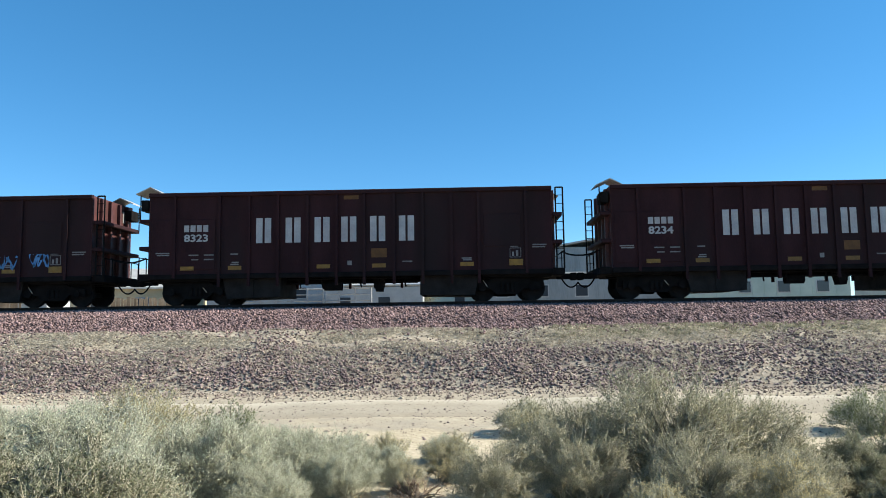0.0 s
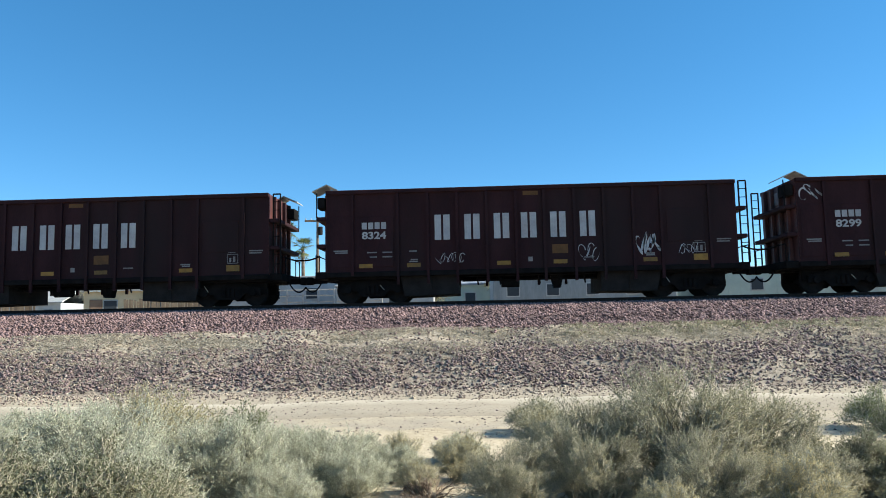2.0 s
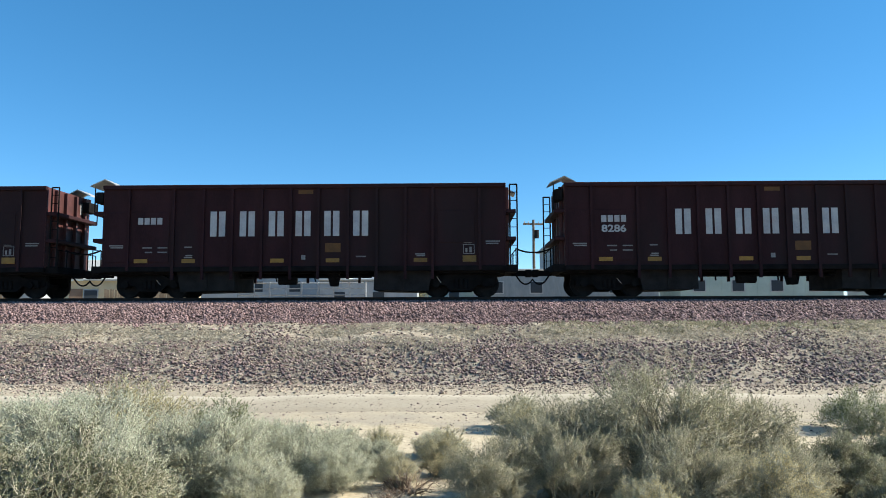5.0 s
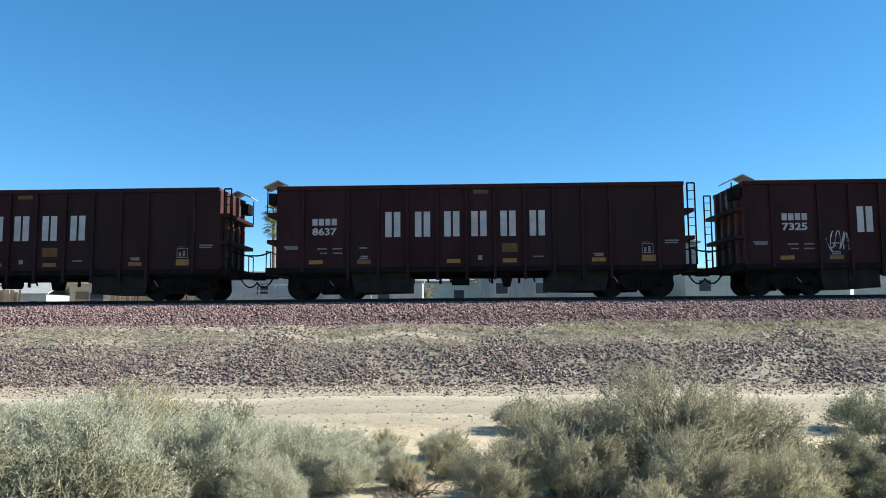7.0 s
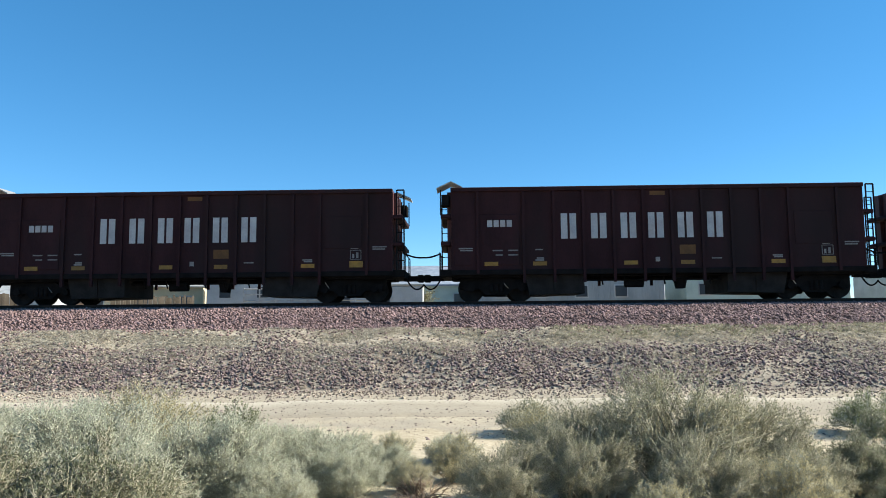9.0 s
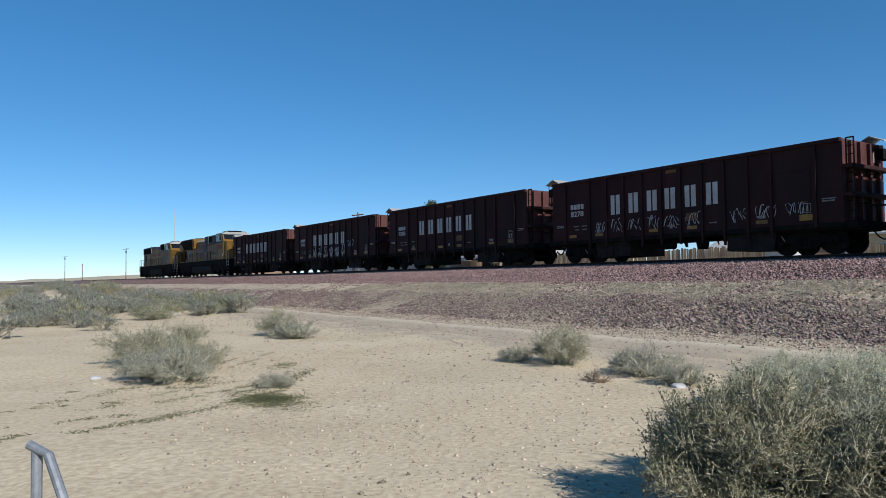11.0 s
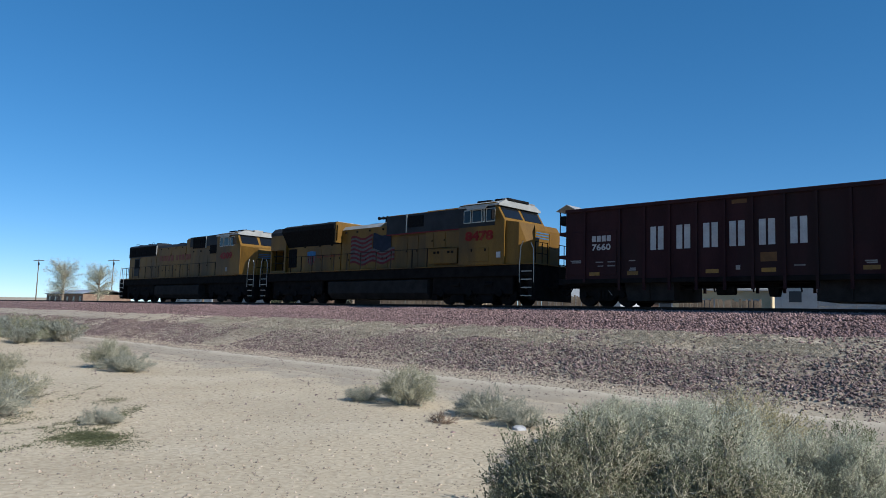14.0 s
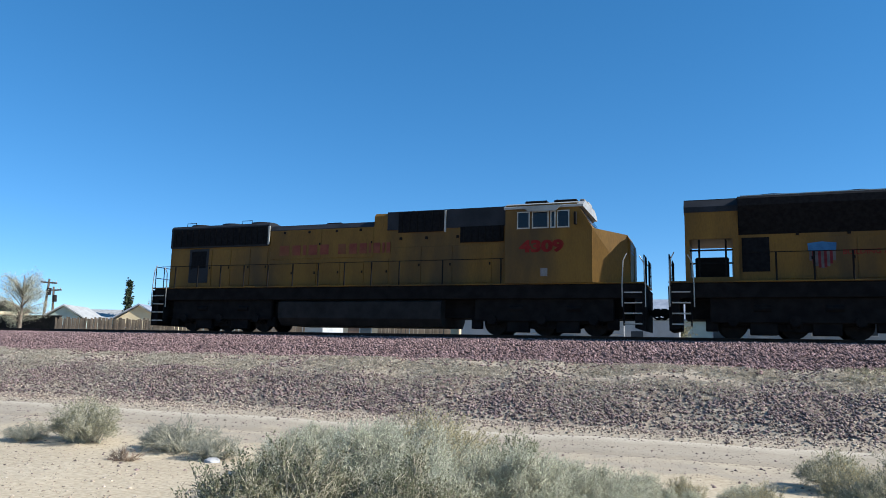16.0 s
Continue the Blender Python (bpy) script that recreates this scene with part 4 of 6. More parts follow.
    for x0, x1, z in ((-5.75, -5.4, 1.74), (-5.2, -4.85, 1.74), (-5.65, -5.4, 1.58), (-5.2, -4.85, 1.58), (-4.25, -3.98, 1.76), (-4.2, -3.95, 1.46), (-4.25, -3.95, 1.39),
                      (-6.95, -6.45, 1.82), (-6.9, -6.45, 1.75), (1.9, 2.25, 1.4), (4.05, 4.35, 1.42), (4.0, 4.35, 1.48), (5.7, 5.8, 1.95), (5.9, 6.0, 1.95), (5.72, 6.0, 1.88), (6.5, 7.0, 1.92), (6.5, 6.95, 1.84)):
        bx(bars, x0, x1, y - 0.022 if x0 < -4.8 else y - 0.004, y + 0.002, z, z + 0.045)
    for x0, x1, z0, z1 in ((5.7, 6.1, 1.5, 1.52), (5.7, 6.1, 1.82, 1.84), (5.7, 5.72, 1.5, 1.84), (6.08, 6.1, 1.5, 1.84), (5.78, 5.85, 1.55, 1.7), (5.92, 6.0, 1.55, 1.75), (-0.05, 0.1, 1.32, 1.48)):
        bx(bars, x0, x1, y - 0.004, y + 0.002, z0, z1)
    tagged(part("data_stencil", bars, LETTER_OLD, g, "small dull white data lines"), kind="stuff")
    bm = bmesh.new()
    for k in range(4):
        bx(bm, -5.93 + 0.23 * k, -5.93 + 0.23 * k + 0.18, y - 0.024, y + 0.002, 2.6, 2.84)
    part("owner_mark", bm, LETTER, g, "small white painted blocks")
    return g


def scribble(parent, x, z, w, h, material, seed, name="graffiti", fat=0.035, label="sprayed scribble"):
    rnd = random.Random(seed)
    bm = bmesh.new()
    y = -HALF - 0.012 - 0.001 * (seed % 5)
    strokes = max(3, int(w / 0.14))
    for k in range(strokes):
        cx, cz = x + w * (k + 0.5) / strokes, z + h * rnd.uniform(0.3, 0.7)
        ph, q = rnd.uniform(0, 6.3), rnd.uniform(0.6, 1.6)
        prev = None
        for i in range(13):
            a = i / 12 * 4.6 + ph
            px, pz = cx + w / strokes * 0.75 * math.cos(a) , cz + h * 0.46 * math.sin(a * q)
            nx, nz = math.cos(a * 1.3) * fat, math.sin(a * 1.3) * fat
            cur = (bm.verts.new((px - nx, y, pz - nz)), bm.verts.new((px + nx, y, pz + nz)))
            if prev:
                bm.faces.new((prev[0], prev[1], cur[1], cur[0]))
            prev = cur
    part(name, bm, material, parent, label)


LOAD = noise_mat("grey_crushed_stone", (0.16, 0.14, 0.135), (0.3, 0.28, 0.26), 6, 0.9, 0, 30, 0.6)


def load_mesh(seed):
    nx, ny = 60, 10
    v, f = [], []
    for j in range(ny + 1):
        for i in range(nx + 1):
            x, y = -7.0 + 14 * i / nx, -1.42 + 2.84 * j / ny
            z = 3.62 + 0.42 * (1 - (y / 1.42) ** 2) * max(0, 1 - abs(x / 7) ** 6) + 0.1 * noise.noise((x * 1.1 + seed * 9, y * 1.4, seed)) + 0.07 * noise.noise((x * 5, y * 5, seed))
            v.append((x, y, z))
    for j in range(ny):
        for i in range(nx):
            a = j * (nx + 1) + i
            f.append((a, a + 1, a + nx + 2, a + nx + 1))
    me = quick_mesh("ballast_load", v, f)
    me.materials.append(LOAD)
    return me


LOADS = [load_mesh(k) for k in range(3)]
NUMBERS = ["8234", "8323", "8299", "8324", "8271", "8333", "8286", "", "7325", "8637", "8263", "", "", "8435", "7524", "8278", "7505", "7636", "7660"]
base_car = gondola()
CARS = [base_car] + [copy_thing(base_car, pose(0, 0, 0)) for k in range(18)]
for k, car in enumerate(CARS):
    y = -HALF - 0.02
    if NUMBERS[k]:
        lettering("car_number", NUMBERS[k], LETTER, car, -5.93, -5.06, 2.24, 2.51, y - 0.008, 0.03)
    if k == 2:
        for i, x in enumerate((-3.3, -2.3, -1.2, 1.7, 2.75, 3.85, 5.0)):
            scribble(car, x, 1.4, 0.62, 0.5, SPRAY_BLUE, 20 + i, label="blue sprayed tag")
        scribble(car, -7.05, 3.3, 0.7, 0.45, SPRAY_PALE, 31, label="pale sprayed tag")
    if k == 3:
        scribble(car, 3.75, 1.5, 0.75, 0.65, SPRAY_PALE, 41, fat=0.05, label="pale sprayed tag")
        scribble(car, 1.75, 1.35, 0.65, 0.5, SPRAY_PALE, 42, fat=0.015, label="thin pale sprayed tag")
        scribble(car, -3.3, 1.35, 1.0, 0.35, SPRAY_PALE, 43, fat=0.012, label="thin pale sprayed tag")
        scribble(car, 5.2, 1.45, 0.6, 0.4, SPRAY_PALE, 44, fat=0.012, label="thin pale sprayed tag")
    if k == 8:
        scribble(car, -4.4, 1.5, 0.85, 0.65, SPRAY_PALE, 51, fat=0.02, label="pale sprayed tag")
    if k == 0:
        scribble(car, 4.3, 1.3, 0.9, 0.4, SPRAY_PALE, 52, fat=0.015, label="thin pale sprayed tag")
    if k == 15:
        for i, x in enumerate((-5.6, -4.3, -3.3, -2.3, -1.25, -0.3, 0.8, 2.9, 4.0, 5.2)):
            scribble(car, x, 1.4, 0.75, 0.5, SPRAY_PALE, 60 + i, fat=0.014, label="thin pale sprayed tag")
    if k == 17:
        for i, x in enumerate((-3.45, -2.35, -1.3, -0.2, 0.8, 1.9)):
            scribble(car, x, 1.25, 0.7, 0.75, SPRAY_PALE, 80 + i, fat=0.06, label="broad pale sprayed tag")
            scribble(car, x + 0.05, 1.3, 0.6, 0.65, SPRAY_DARK, 90 + i, fat=0.018, label="dark sprayed outline")
        scribble(car, 3.0, 1.9, 0.9, 0.5, SPRAY_PALE, 99, fat=0.02, label="thin pale sprayed tag")
    TRAIN.append((car, FIRST - k * PITCH))
    TRAIN.append((tagged(new("ballast_load", LOADS[k % 3]), "grey crushed stone heaped in a ballast car", "stone load", "loads of the train"), FIRST - k * PITCH))


# ---- locomotives ----
def grille(parent, x0, x1, z0, z1, y, n, name="radiator_grille"):
    g = part(name, box(x0, x1, y, y + 0.03, z0, z1), GRILLE, parent, "black mesh grille")
    for k in range(n):
        x = x0 + (x1 - x0) * (k + 0.5) / n
        part("slat", box(x - 0.02, x + 0.02, y - 0.02, y, z0 + 0.03, z1 - 0.03), UNDER, g)
    return g


def window(parent, x0, x1, z0, z1, y):
    w = part("window", box(x0, x1, y - 0.022, y + 0.02, z0, z1), HANDRAIL, parent, "pale window frame")
    part("pane", box(x0 + 0.045, x1 - 0.045, y - 0.03, y - 0.005, z0 + 0.045, z1 - 0.045), GLASS, w, "dark glass")
    return w


def steps(parent, x, s):
    for z in (0.42, 0.78, 1.14, 1.5):
        part("tread", box(x - 0.3, x + 0.3, -1.5, -1.2, z - 0.02, z + 0.02), HANDRAIL, parent, "worn pale stair tread")
    for dx in (-0.32, 0.32):
        part("stair_side", box(x + dx - 0.02, x + dx + 0.02, -1.5, -1.2, 0.36, 1.75), UNDER, parent)
    for dx, top in ((-0.36, 2.85), (0.42, 2.75)):
        part("grab_rail", tube(bmesh.new(), [(x + dx, -1.52, 1.0), (x + dx, -1.53, 1.75), (x + dx * 0.9, -1.5, top - 0.25), (x + dx * 0.55, -1.5, top)], 0.02, 6), HANDRAIL, parent, "pale grab rail")


def end_rails(parent, x, s):
    for y in (-1.35, -0.85, -0.45, 0.45, 0.85, 1.35):
        part("end_post", tube(bmesh.new(), [(x, y, 1.8), (x, y, 2.8)], 0.02, 6), UNDER, parent)
    for z in (2.3, 2.8):
        for y in (-1.35, 0.45):
            part("end_rail", tube(bmesh.new(), [(x, y, z), (x, y + 0.9, z)], 0.018, 6), UNDER, parent)
    part("safety_chain", tube(bmesh.new(), sag((x, -0.45, 2.7), (x, 0.45, 2.7), 0.12), 0.012, 5), UNDER, parent)
    for y in (-0.5, -0.3, 0.3, 0.5):
        part("air_hose", tube(bmesh.new(), sag((x - s * 0.05, y, 1.2), (x + s * 0.42, y * 0.8, 0.7), 0.22), 0.03, 6), UNDER, parent)


def side_handrail(parent, x0, x1, posts, y=-1.48):
    for x in posts:
        bm = bmesh.new()
        tube(bm, [(x, y, 1.85), (x, y, 2.78)], 0.03, 6)
        part("stanchion", bm, UNDER, parent)
    bm = bmesh.new()
    tube(bm, [(x0, y, 2.78), (x1, y, 2.78)], 0.014, 6)
    part("handrail", bm, UNDER, parent)


def chassis(L, half, tank, trucks, parent):
    part("deck", box(-half, half, -1.5, 1.5, 1.81, 1.86, bevel=0.01), YELLOW, parent, "yellow-edged walkway deck")
    part("sill", box(-half + 0.1, half - 0.1, -1.44, 1.44, 1.3, 1.81, bevel=0.02), UNDER, parent)
    bm = bmesh.new()
    a, b = tank
    pts = [(-1.1, 1.34), (-1.42, 1.2), (-1.42, 0.55), (-1.15, 0.26), (1.15, 0.26), (1.42, 0.55), (1.42, 1.2), (1.1, 1.34)]
    r0, r1 = [bm.verts.new((a, y, z)) for y, z in pts], [bm.verts.new((b, y, z)) for y, z in pts]
    fs = [bm.faces.new(r0), bm.faces.new(r1[::-1])]
    for i in range(8):
        fs.append(bm.faces.new((r0[i], r1[i], r1[(i + 1) % 8], r0[(i + 1) % 8])))
    bmesh.ops.recalc_face_normals(bm, faces=fs)
    part("fuel_tank", bm, CHUTE, parent, "dark grey fuel tank")
    part("underframe", box(-half + 0.5, half - 0.5, -0.9, 0.9, 0.62, 1.42), UNDER, parent)
    for cx in trucks:
        truck(parent, cx, (-1.85, 0, 1.85))
        bm = bmesh.new()
        # frame plate oversized and blocks added, blacking out gaps where shade lies
        bx(bm, cx - 2.55, cx + 2.55, -1.3, -1.1, 0.48, 1.32, bevel=0.03)
        for k in (-1.2, 0.9):
            tube(bm, [(cx + k, -1.25, 0.95), (cx + k + 0.5, -1.25, 0.95)], 0.12, 10)
        for k in (-0.92, 0.92):
            bx(bm, cx + k - 0.42, cx + k + 0.42, -1.22, -0.95, 0.09, 0.6, bevel=0.03)
        for k in (-2.5, 2.5):
            bx(bm, cx + k - 0.2, cx + k + 0.2, -1.2, -0.95, 0.2, 0.6, bevel=0.03)
        part("truck_frame", bm, UNDER, parent)
        for k in (-1.85, 0, 1.85):
            part("axle_box", tube(bmesh.new(), [(cx + k, -1.3, WHEEL_R + 0.08), (cx + k, -1.42, WHEEL_R + 0.08)], 0.17, 10), UNDER, parent)
    for s in (-1, 1):
        coupler(parent, s * L / 2, s)
        bm = bmesh.new()
        prism(bm, [(s * (half - 0.35), 0.28), (s * half, 0.2), (s * (half + 0.02), 1.7), (s * (half - 0.35), 1.7)], -1.42, 1.42)
        part("pilot", bm, UNDER, parent)
        end_rails(parent, s * (half - 0.03), s)
        steps(parent, s * (half - 0.4), s)
    part("air_tank", tube(bmesh.new(), [(a - 0.3, -1.2, 1.12), (b, -1.2, 1.52)], 0.02, 6), UNDER, parent)


def hood(parent, name, x0, x1, z1, hw, mat, chamfer=0.18, z0=1.86, label=""):
    bm = bmesh.new()
    pts = [(-hw, z0), (-hw, z1 - chamfer), (-hw + chamfer, z1), (hw - chamfer, z1), (hw, z1 - chamfer), (hw, z0)]
    a, b = [bm.verts.new((x0, y, z)) for y, z in pts], [bm.verts.new((x1, y, z)) for y, z in pts]
    fs = [bm.faces.new(a), bm.faces.new(b[::-1])]
    for i in range(6):
        fs.append(bm.faces.new((a[i], b[i], b[(i + 1) % 6], a[(i + 1) % 6])))
    bmesh.ops.recalc_face_normals(bm, faces=fs)
    return part(name, bm, mat, parent, label)


def doors(parent, xs, z0, z1, y, mat=None):
    for a, b in zip(xs, xs[1:]):
        d = part("hood_door", box(a + 0.015, b - 0.015, y - 0.022, y, z0, z1, bevel=0.006), mat or YELLOW, parent)
        part("latch", box(b - 0.12, b - 0.06, y - 0.04, y - 0.02, (z0 + z1) / 2 - 0.05, (z0 + z1) / 2 + 0.05), UNDER, d)


def nose_and_cab(parent, xr, xf, top, nose_top, nose_front, wins, number, nx0, nx1, nz0, nz1, flat=0.0):
    """A wide cab from xr to xf, and a tapered nose up to nose_front."""
    bm = bmesh.new()
    prism(bm, [(xr, 1.86), (xr, top - 0.12), (xf - 0.45, top - 0.12), (xf + 0.1, nose_top + 0.12), (xf + 0.1, 1.86)], -1.55, 1.55)
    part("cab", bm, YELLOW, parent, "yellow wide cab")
    bm = bmesh.new()
    pts = [(-1.6, top - 0.2), (-1.15, top), (1.15, top), (1.6, top - 0.2), (1.6, top - 0.28), (-1.6, top - 0.28)]
    a, b = [bm.verts.new((xr - 0.05, y, z)) for y, z in pts], [bm.verts.new((xf - 0.2, y, z)) for y, z in pts]
    fs = [bm.faces.new(a), bm.faces.new(b[::-1])]
    for i in range(6):
        fs.append(bm.faces.new((a[i], b[i], b[(i + 1) % 6], a[(i + 1) % 6])))
    bmesh.ops.recalc_face_normals(bm, faces=fs)
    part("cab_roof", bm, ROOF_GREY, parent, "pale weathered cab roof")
    # nose tapering in plan
    bm = bmesh.new()
    if flat:
        hw = 1.45
        prism(bm, [(xf + 0.1, 1.86), (xf + 0.1, nose_top + 0.1), (xf + 0.1 + flat, nose_top - 0.02), (xf + 0.1 + flat, 1.86)], -hw, hw)
        part("nose_box", bm, YELLOW, parent, "yellow nose")
        bm = bmesh.new()
        xf, keep = xf + flat, xf
    w0, w1 = (1.45, 1.45) if flat else (1.55, 1.5)
    lift = -0.02 if flat else 0.1
    v = [bm.verts.new(p) for p in ((xf + 0.1, -w0, 1.86), (nose_front, -0.95, 1.86), (nose_front, 0.95, 1.86), (xf + 0.1, w0, 1.86),
                                   (xf + 0.1, -w1, nose_top + lift), (nose_front - 0.12, -0.85, nose_top - 0.1), (nose_front - 0.12, 0.85, nose_top - 0.1), (xf + 0.1, w1, nose_top + lift),
                                   (nose_front, -0.95, nose_top - 0.35), (nose_front, 0.95, nose_top - 0.35))]
    fs = [bm.faces.new([v[i] for i in q]) for q in ((0, 1, 8, 5, 4), (1, 2, 9, 8), (8, 9, 6, 5), (2, 3, 7, 6, 9), (4, 5, 6, 7), (0, 4, 7, 3), (0, 3, 2, 1))]
    bmesh.ops.recalc_face_normals(bm, faces=fs)
    part("nose", bm, YELLOW, parent, "tapered yellow nose")
    if flat:
        xf = keep
    part("nose_door", box(nose_front - 0.01, nose_front + 0.03, 0.1, 0.75, 1.9, nose_top - 0.45, bevel=0.01), YELLOW, parent)
    for z in (nose_top - 0.5, nose_top - 0.62, nose_top - 0.74):
        part("nose_stripe", box(nose_front, nose_front + 0.012, -0.9, 0.05, z, z + 0.05), SHIELD_BLUE, parent, "blue nose stripe")
    # windscreen lies on the raked cab front
    d = Vector((0.55, 0, nose_top + 0.12 - (top - 0.12))).normalized()
    for y0, y1 in ((-1.4, -0.1), (0.1, 1.4)):
        p, q = Vector((xf - 0.45, 0, top - 0.12)), Vector((xf + 0.1, 0, nose_top + 0.12))
        nrm = Vector((-d.z, 0, d.x)) * -1
        nrm = nrm if nrm.x > 0 else -nrm
        c = [p.lerp(q, 0.2), p.lerp(q, 0.85)]
        bm = bmesh.new()
        vs = [bm.verts.new((c[i].x + nrm.x * o, y, c[i].z + nrm.z * o)) for o in (0.0, 0.02) for i, y in ((0, y0), (0, y1), (1, y1), (1, y0))]
        for q_ in ((0, 1, 2, 3), (7, 6, 5, 4), (0, 4, 5, 1), (1, 5, 6, 2), (2, 6, 7, 3), (3, 7, 4, 0)):
            bm.faces.new([vs[i] for i in q_])
        bmesh.ops.recalc_face_normals(bm, faces=bm.faces)
        part("windscreen", bm, GLASS, parent, "dark windscreen")
    part("windscreen_surround", box(xf - 0.5, xf - 0.36, -1.5, 1.5, top - 0.22, top - 0.1, bevel=0.02), ROOF_GREY, parent, "pale windscreen brow")
    for a_, b_ in wins:
        window(parent, a_, b_, top - 1.02, top - 0.38, -1.555)
    bm = bmesh.new()
    prism(bm, [(wins[1][0] - 0.35, top - 0.22), (wins[-1][1] - 0.25, top - 0.22), (wins[-1][1] - 0.45, top - 0.42), (wins[1][0] - 0.1, top - 0.42)], -1.78, -1.74)
    part("sun_visor", bm, ROOF_GREY, parent, "pale sun visor")
    part("headlight", box(xf - 0.42, xf - 0.2, -0.35, 0.35, top - 0.02, top + 0.14, bevel=0.03), ROOF_GREY, parent, "headlight housing")
    for s in (-1, 1):
        part("number_board", box(xf - 0.4, xf - 0.22, *sorted((s * 0.5, s * 1.15)), top - 0.08, top + 0.08, bevel=0.02), LETTER_OLD, parent, "white number board")
        part("mirror", box(xf - 0.5, xf - 0.42, *sorted((s * 1.62, s * 1.82)), top - 0.95, top - 0.5, bevel=0.01), UNDER, parent)
    for x in (xr + 0.6, xr + 1.7):
        part("roof_unit", box(x, x + 0.85, -1.0, 0.6, top, top + 0.13, bevel=0.03), UNDER, parent)
    bm = bmesh.new()
    tube(bm, [(xf - 1.4, -0.3, top), (xf - 1.4, -0.3, top + 0.3)], 0.012, 5)
    part("antenna", bm, UNDER, parent)
    lettering("road_number", number, RED, parent, nx0, nx1, nz0, nz1, -1.575, 0.05, "faded red road number")


def fans(parent, xs, z, r=0.62):
    for x in xs:
        bm = bmesh.new()
        bmesh.ops.create_cone(bm, cap_ends=True, segments=24, radius1=r, radius2=r * 0.92, depth=0.14, matrix=Matrix.Translation((x, 0, z + 0.07)))
        part("radiator_fan", bm, LOCO_GREY, parent, "round grey roof fan")


# six-axle locomotive at the very end
m70 = thing("road_locomotive", pose(0, 0, 0), "yellow and grey six-axle diesel locomotive, faded red number 4309", "locomotive", "locomotives")
chassis(22.05, 10.62, (-4.04, 3.14), (-7.0, 7.0), m70)
H2 = 0.95
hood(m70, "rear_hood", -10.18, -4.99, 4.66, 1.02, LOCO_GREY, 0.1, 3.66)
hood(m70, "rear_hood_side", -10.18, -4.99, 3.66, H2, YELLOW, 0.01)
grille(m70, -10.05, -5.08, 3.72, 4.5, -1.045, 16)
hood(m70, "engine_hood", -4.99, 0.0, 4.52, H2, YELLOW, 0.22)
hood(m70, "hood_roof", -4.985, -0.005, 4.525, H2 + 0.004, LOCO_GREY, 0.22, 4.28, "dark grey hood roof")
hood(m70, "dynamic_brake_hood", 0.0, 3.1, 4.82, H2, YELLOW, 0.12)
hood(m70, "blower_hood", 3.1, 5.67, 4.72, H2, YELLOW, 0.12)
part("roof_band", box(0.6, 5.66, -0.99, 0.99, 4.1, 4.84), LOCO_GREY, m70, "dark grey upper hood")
grille(m70, 1.1, 3.02, 3.98, 4.8, -1.02, 6)
grille(m70, 3.72, 5.45, 3.5, 4.12, -1.02, 6, "intake_grille")
fans(m70, (-9.2, -7.5, -5.9), 4.66)
part("exhaust_stack", box(-2.6, -1.9, -0.3, 0.3, 4.52, 4.66, bevel=0.03), UNDER, m70)
doors(m70, (-10.1, -8.9, -7.9, -6.9, -5.9, -5.0), 1.95, 3.55, -H2)
doors(m70, (-4.9, -3.7, -2.6, -1.5, -0.4, 0.7), 1.95, 2.95, -H2)
doors(m70, (-4.9, -2.4, 0.0), 3.05, 4.25, -H2)
doors(m70, (0.75, 2.1, 3.4, 5.0), 1.95, 3.4, -H2)
part("vent_panel", box(-9.0, -8.2, -H2 - 0.03, -H2 - 0.01, 2.75, 3.5), GRILLE, m70)
nose_and_cab(m70, 5.67, 8.75, 4.86, 3.7, 10.1, ((6.12, 6.6), (6.68, 7.3), (7.36, 7.55), (7.6, 8.05)), "4309", 6.2, 7.85, 2.95, 3.42)
for x0, x1 in ((-4.42, -3.95), (-3.8, -3.4), (-3.28, -3.12), (-3.0, -2.6), (-2.45, -2.05), (-1.6, -1.25), (-1.1, -0.75), (-0.62, -0.3), (-0.2, -0.1), (0.0, 0.3), (0.4, 0.5), (0.58, 0.75)):
    part("owner_mark", box(x0, x1, -H2 - 0.034, -H2 - 0.023, 3.2, 3.62), FADED_RED, m70, "faded red painted block")
part("emblem", box(7.0, 7.25, -1.565, -1.55, 2.1, 2.38), LETTER_OLD, m70, "small pale emblem")
side_handrail(m70, -10.2, 5.6, (-9.4, -8.2, -7.0, -5.8, -4.6, -3.4, -2.2, -1.0, 0.2, 1.4, 3.2, 5.5))
part("spark_box", box(-10.2, -10.16, -0.8, 0.8, 2.0, 3.4), LOCO_GREY, m70)
part("hood_door_frame", box(-9.12, -8.08, -H2 - 0.028, -H2 - 0.004, 2.1, 3.6, bevel=0.006), LOCO_GREY, m70, "dirty grey door surround")
part("hood_post", box(3.06, 3.12, -1.03, -0.98, 3.95, 4.8), HANDRAIL, m70, "pale vertical strip")
part("hood_post", box(-5.0, -4.93, -1.05, -1.0, 3.7, 4.5), HANDRAIL, m70, "pale vertical strip")
for x in (-4.2, -3.0, -1.7, -0.6, 1.2, 2.3, 3.6):
    part("lifting_eye", box(x - 0.05, x + 0.05, -H2 - 0.05, -H2, 4.12 if x < 0 else 3.7, 4.22 if x < 0 else 3.8), UNDER, m70)
for x in (-9.6, -6.6, 0.9, 4.6):
    part("roof_rail", tube(bmesh.new(), [(x, -0.7, 4.7), (x, -0.7, 4.84), (x + 0.5, -0.7, 4.84), (x + 0.5, -0.7, 4.7)], 0.015, 5), UNDER, m70)
TRAIN.append((m70, -12.96))

ace = thing("road_locomotive", pose(0, 0, 0), "yellow and grey six-axle diesel locomotive with a painted striped flag", "locomotive", "locomotives")
chassis(22.63, 10.95, (-3.8, 4.3), (-7.1, 7.1), ace)
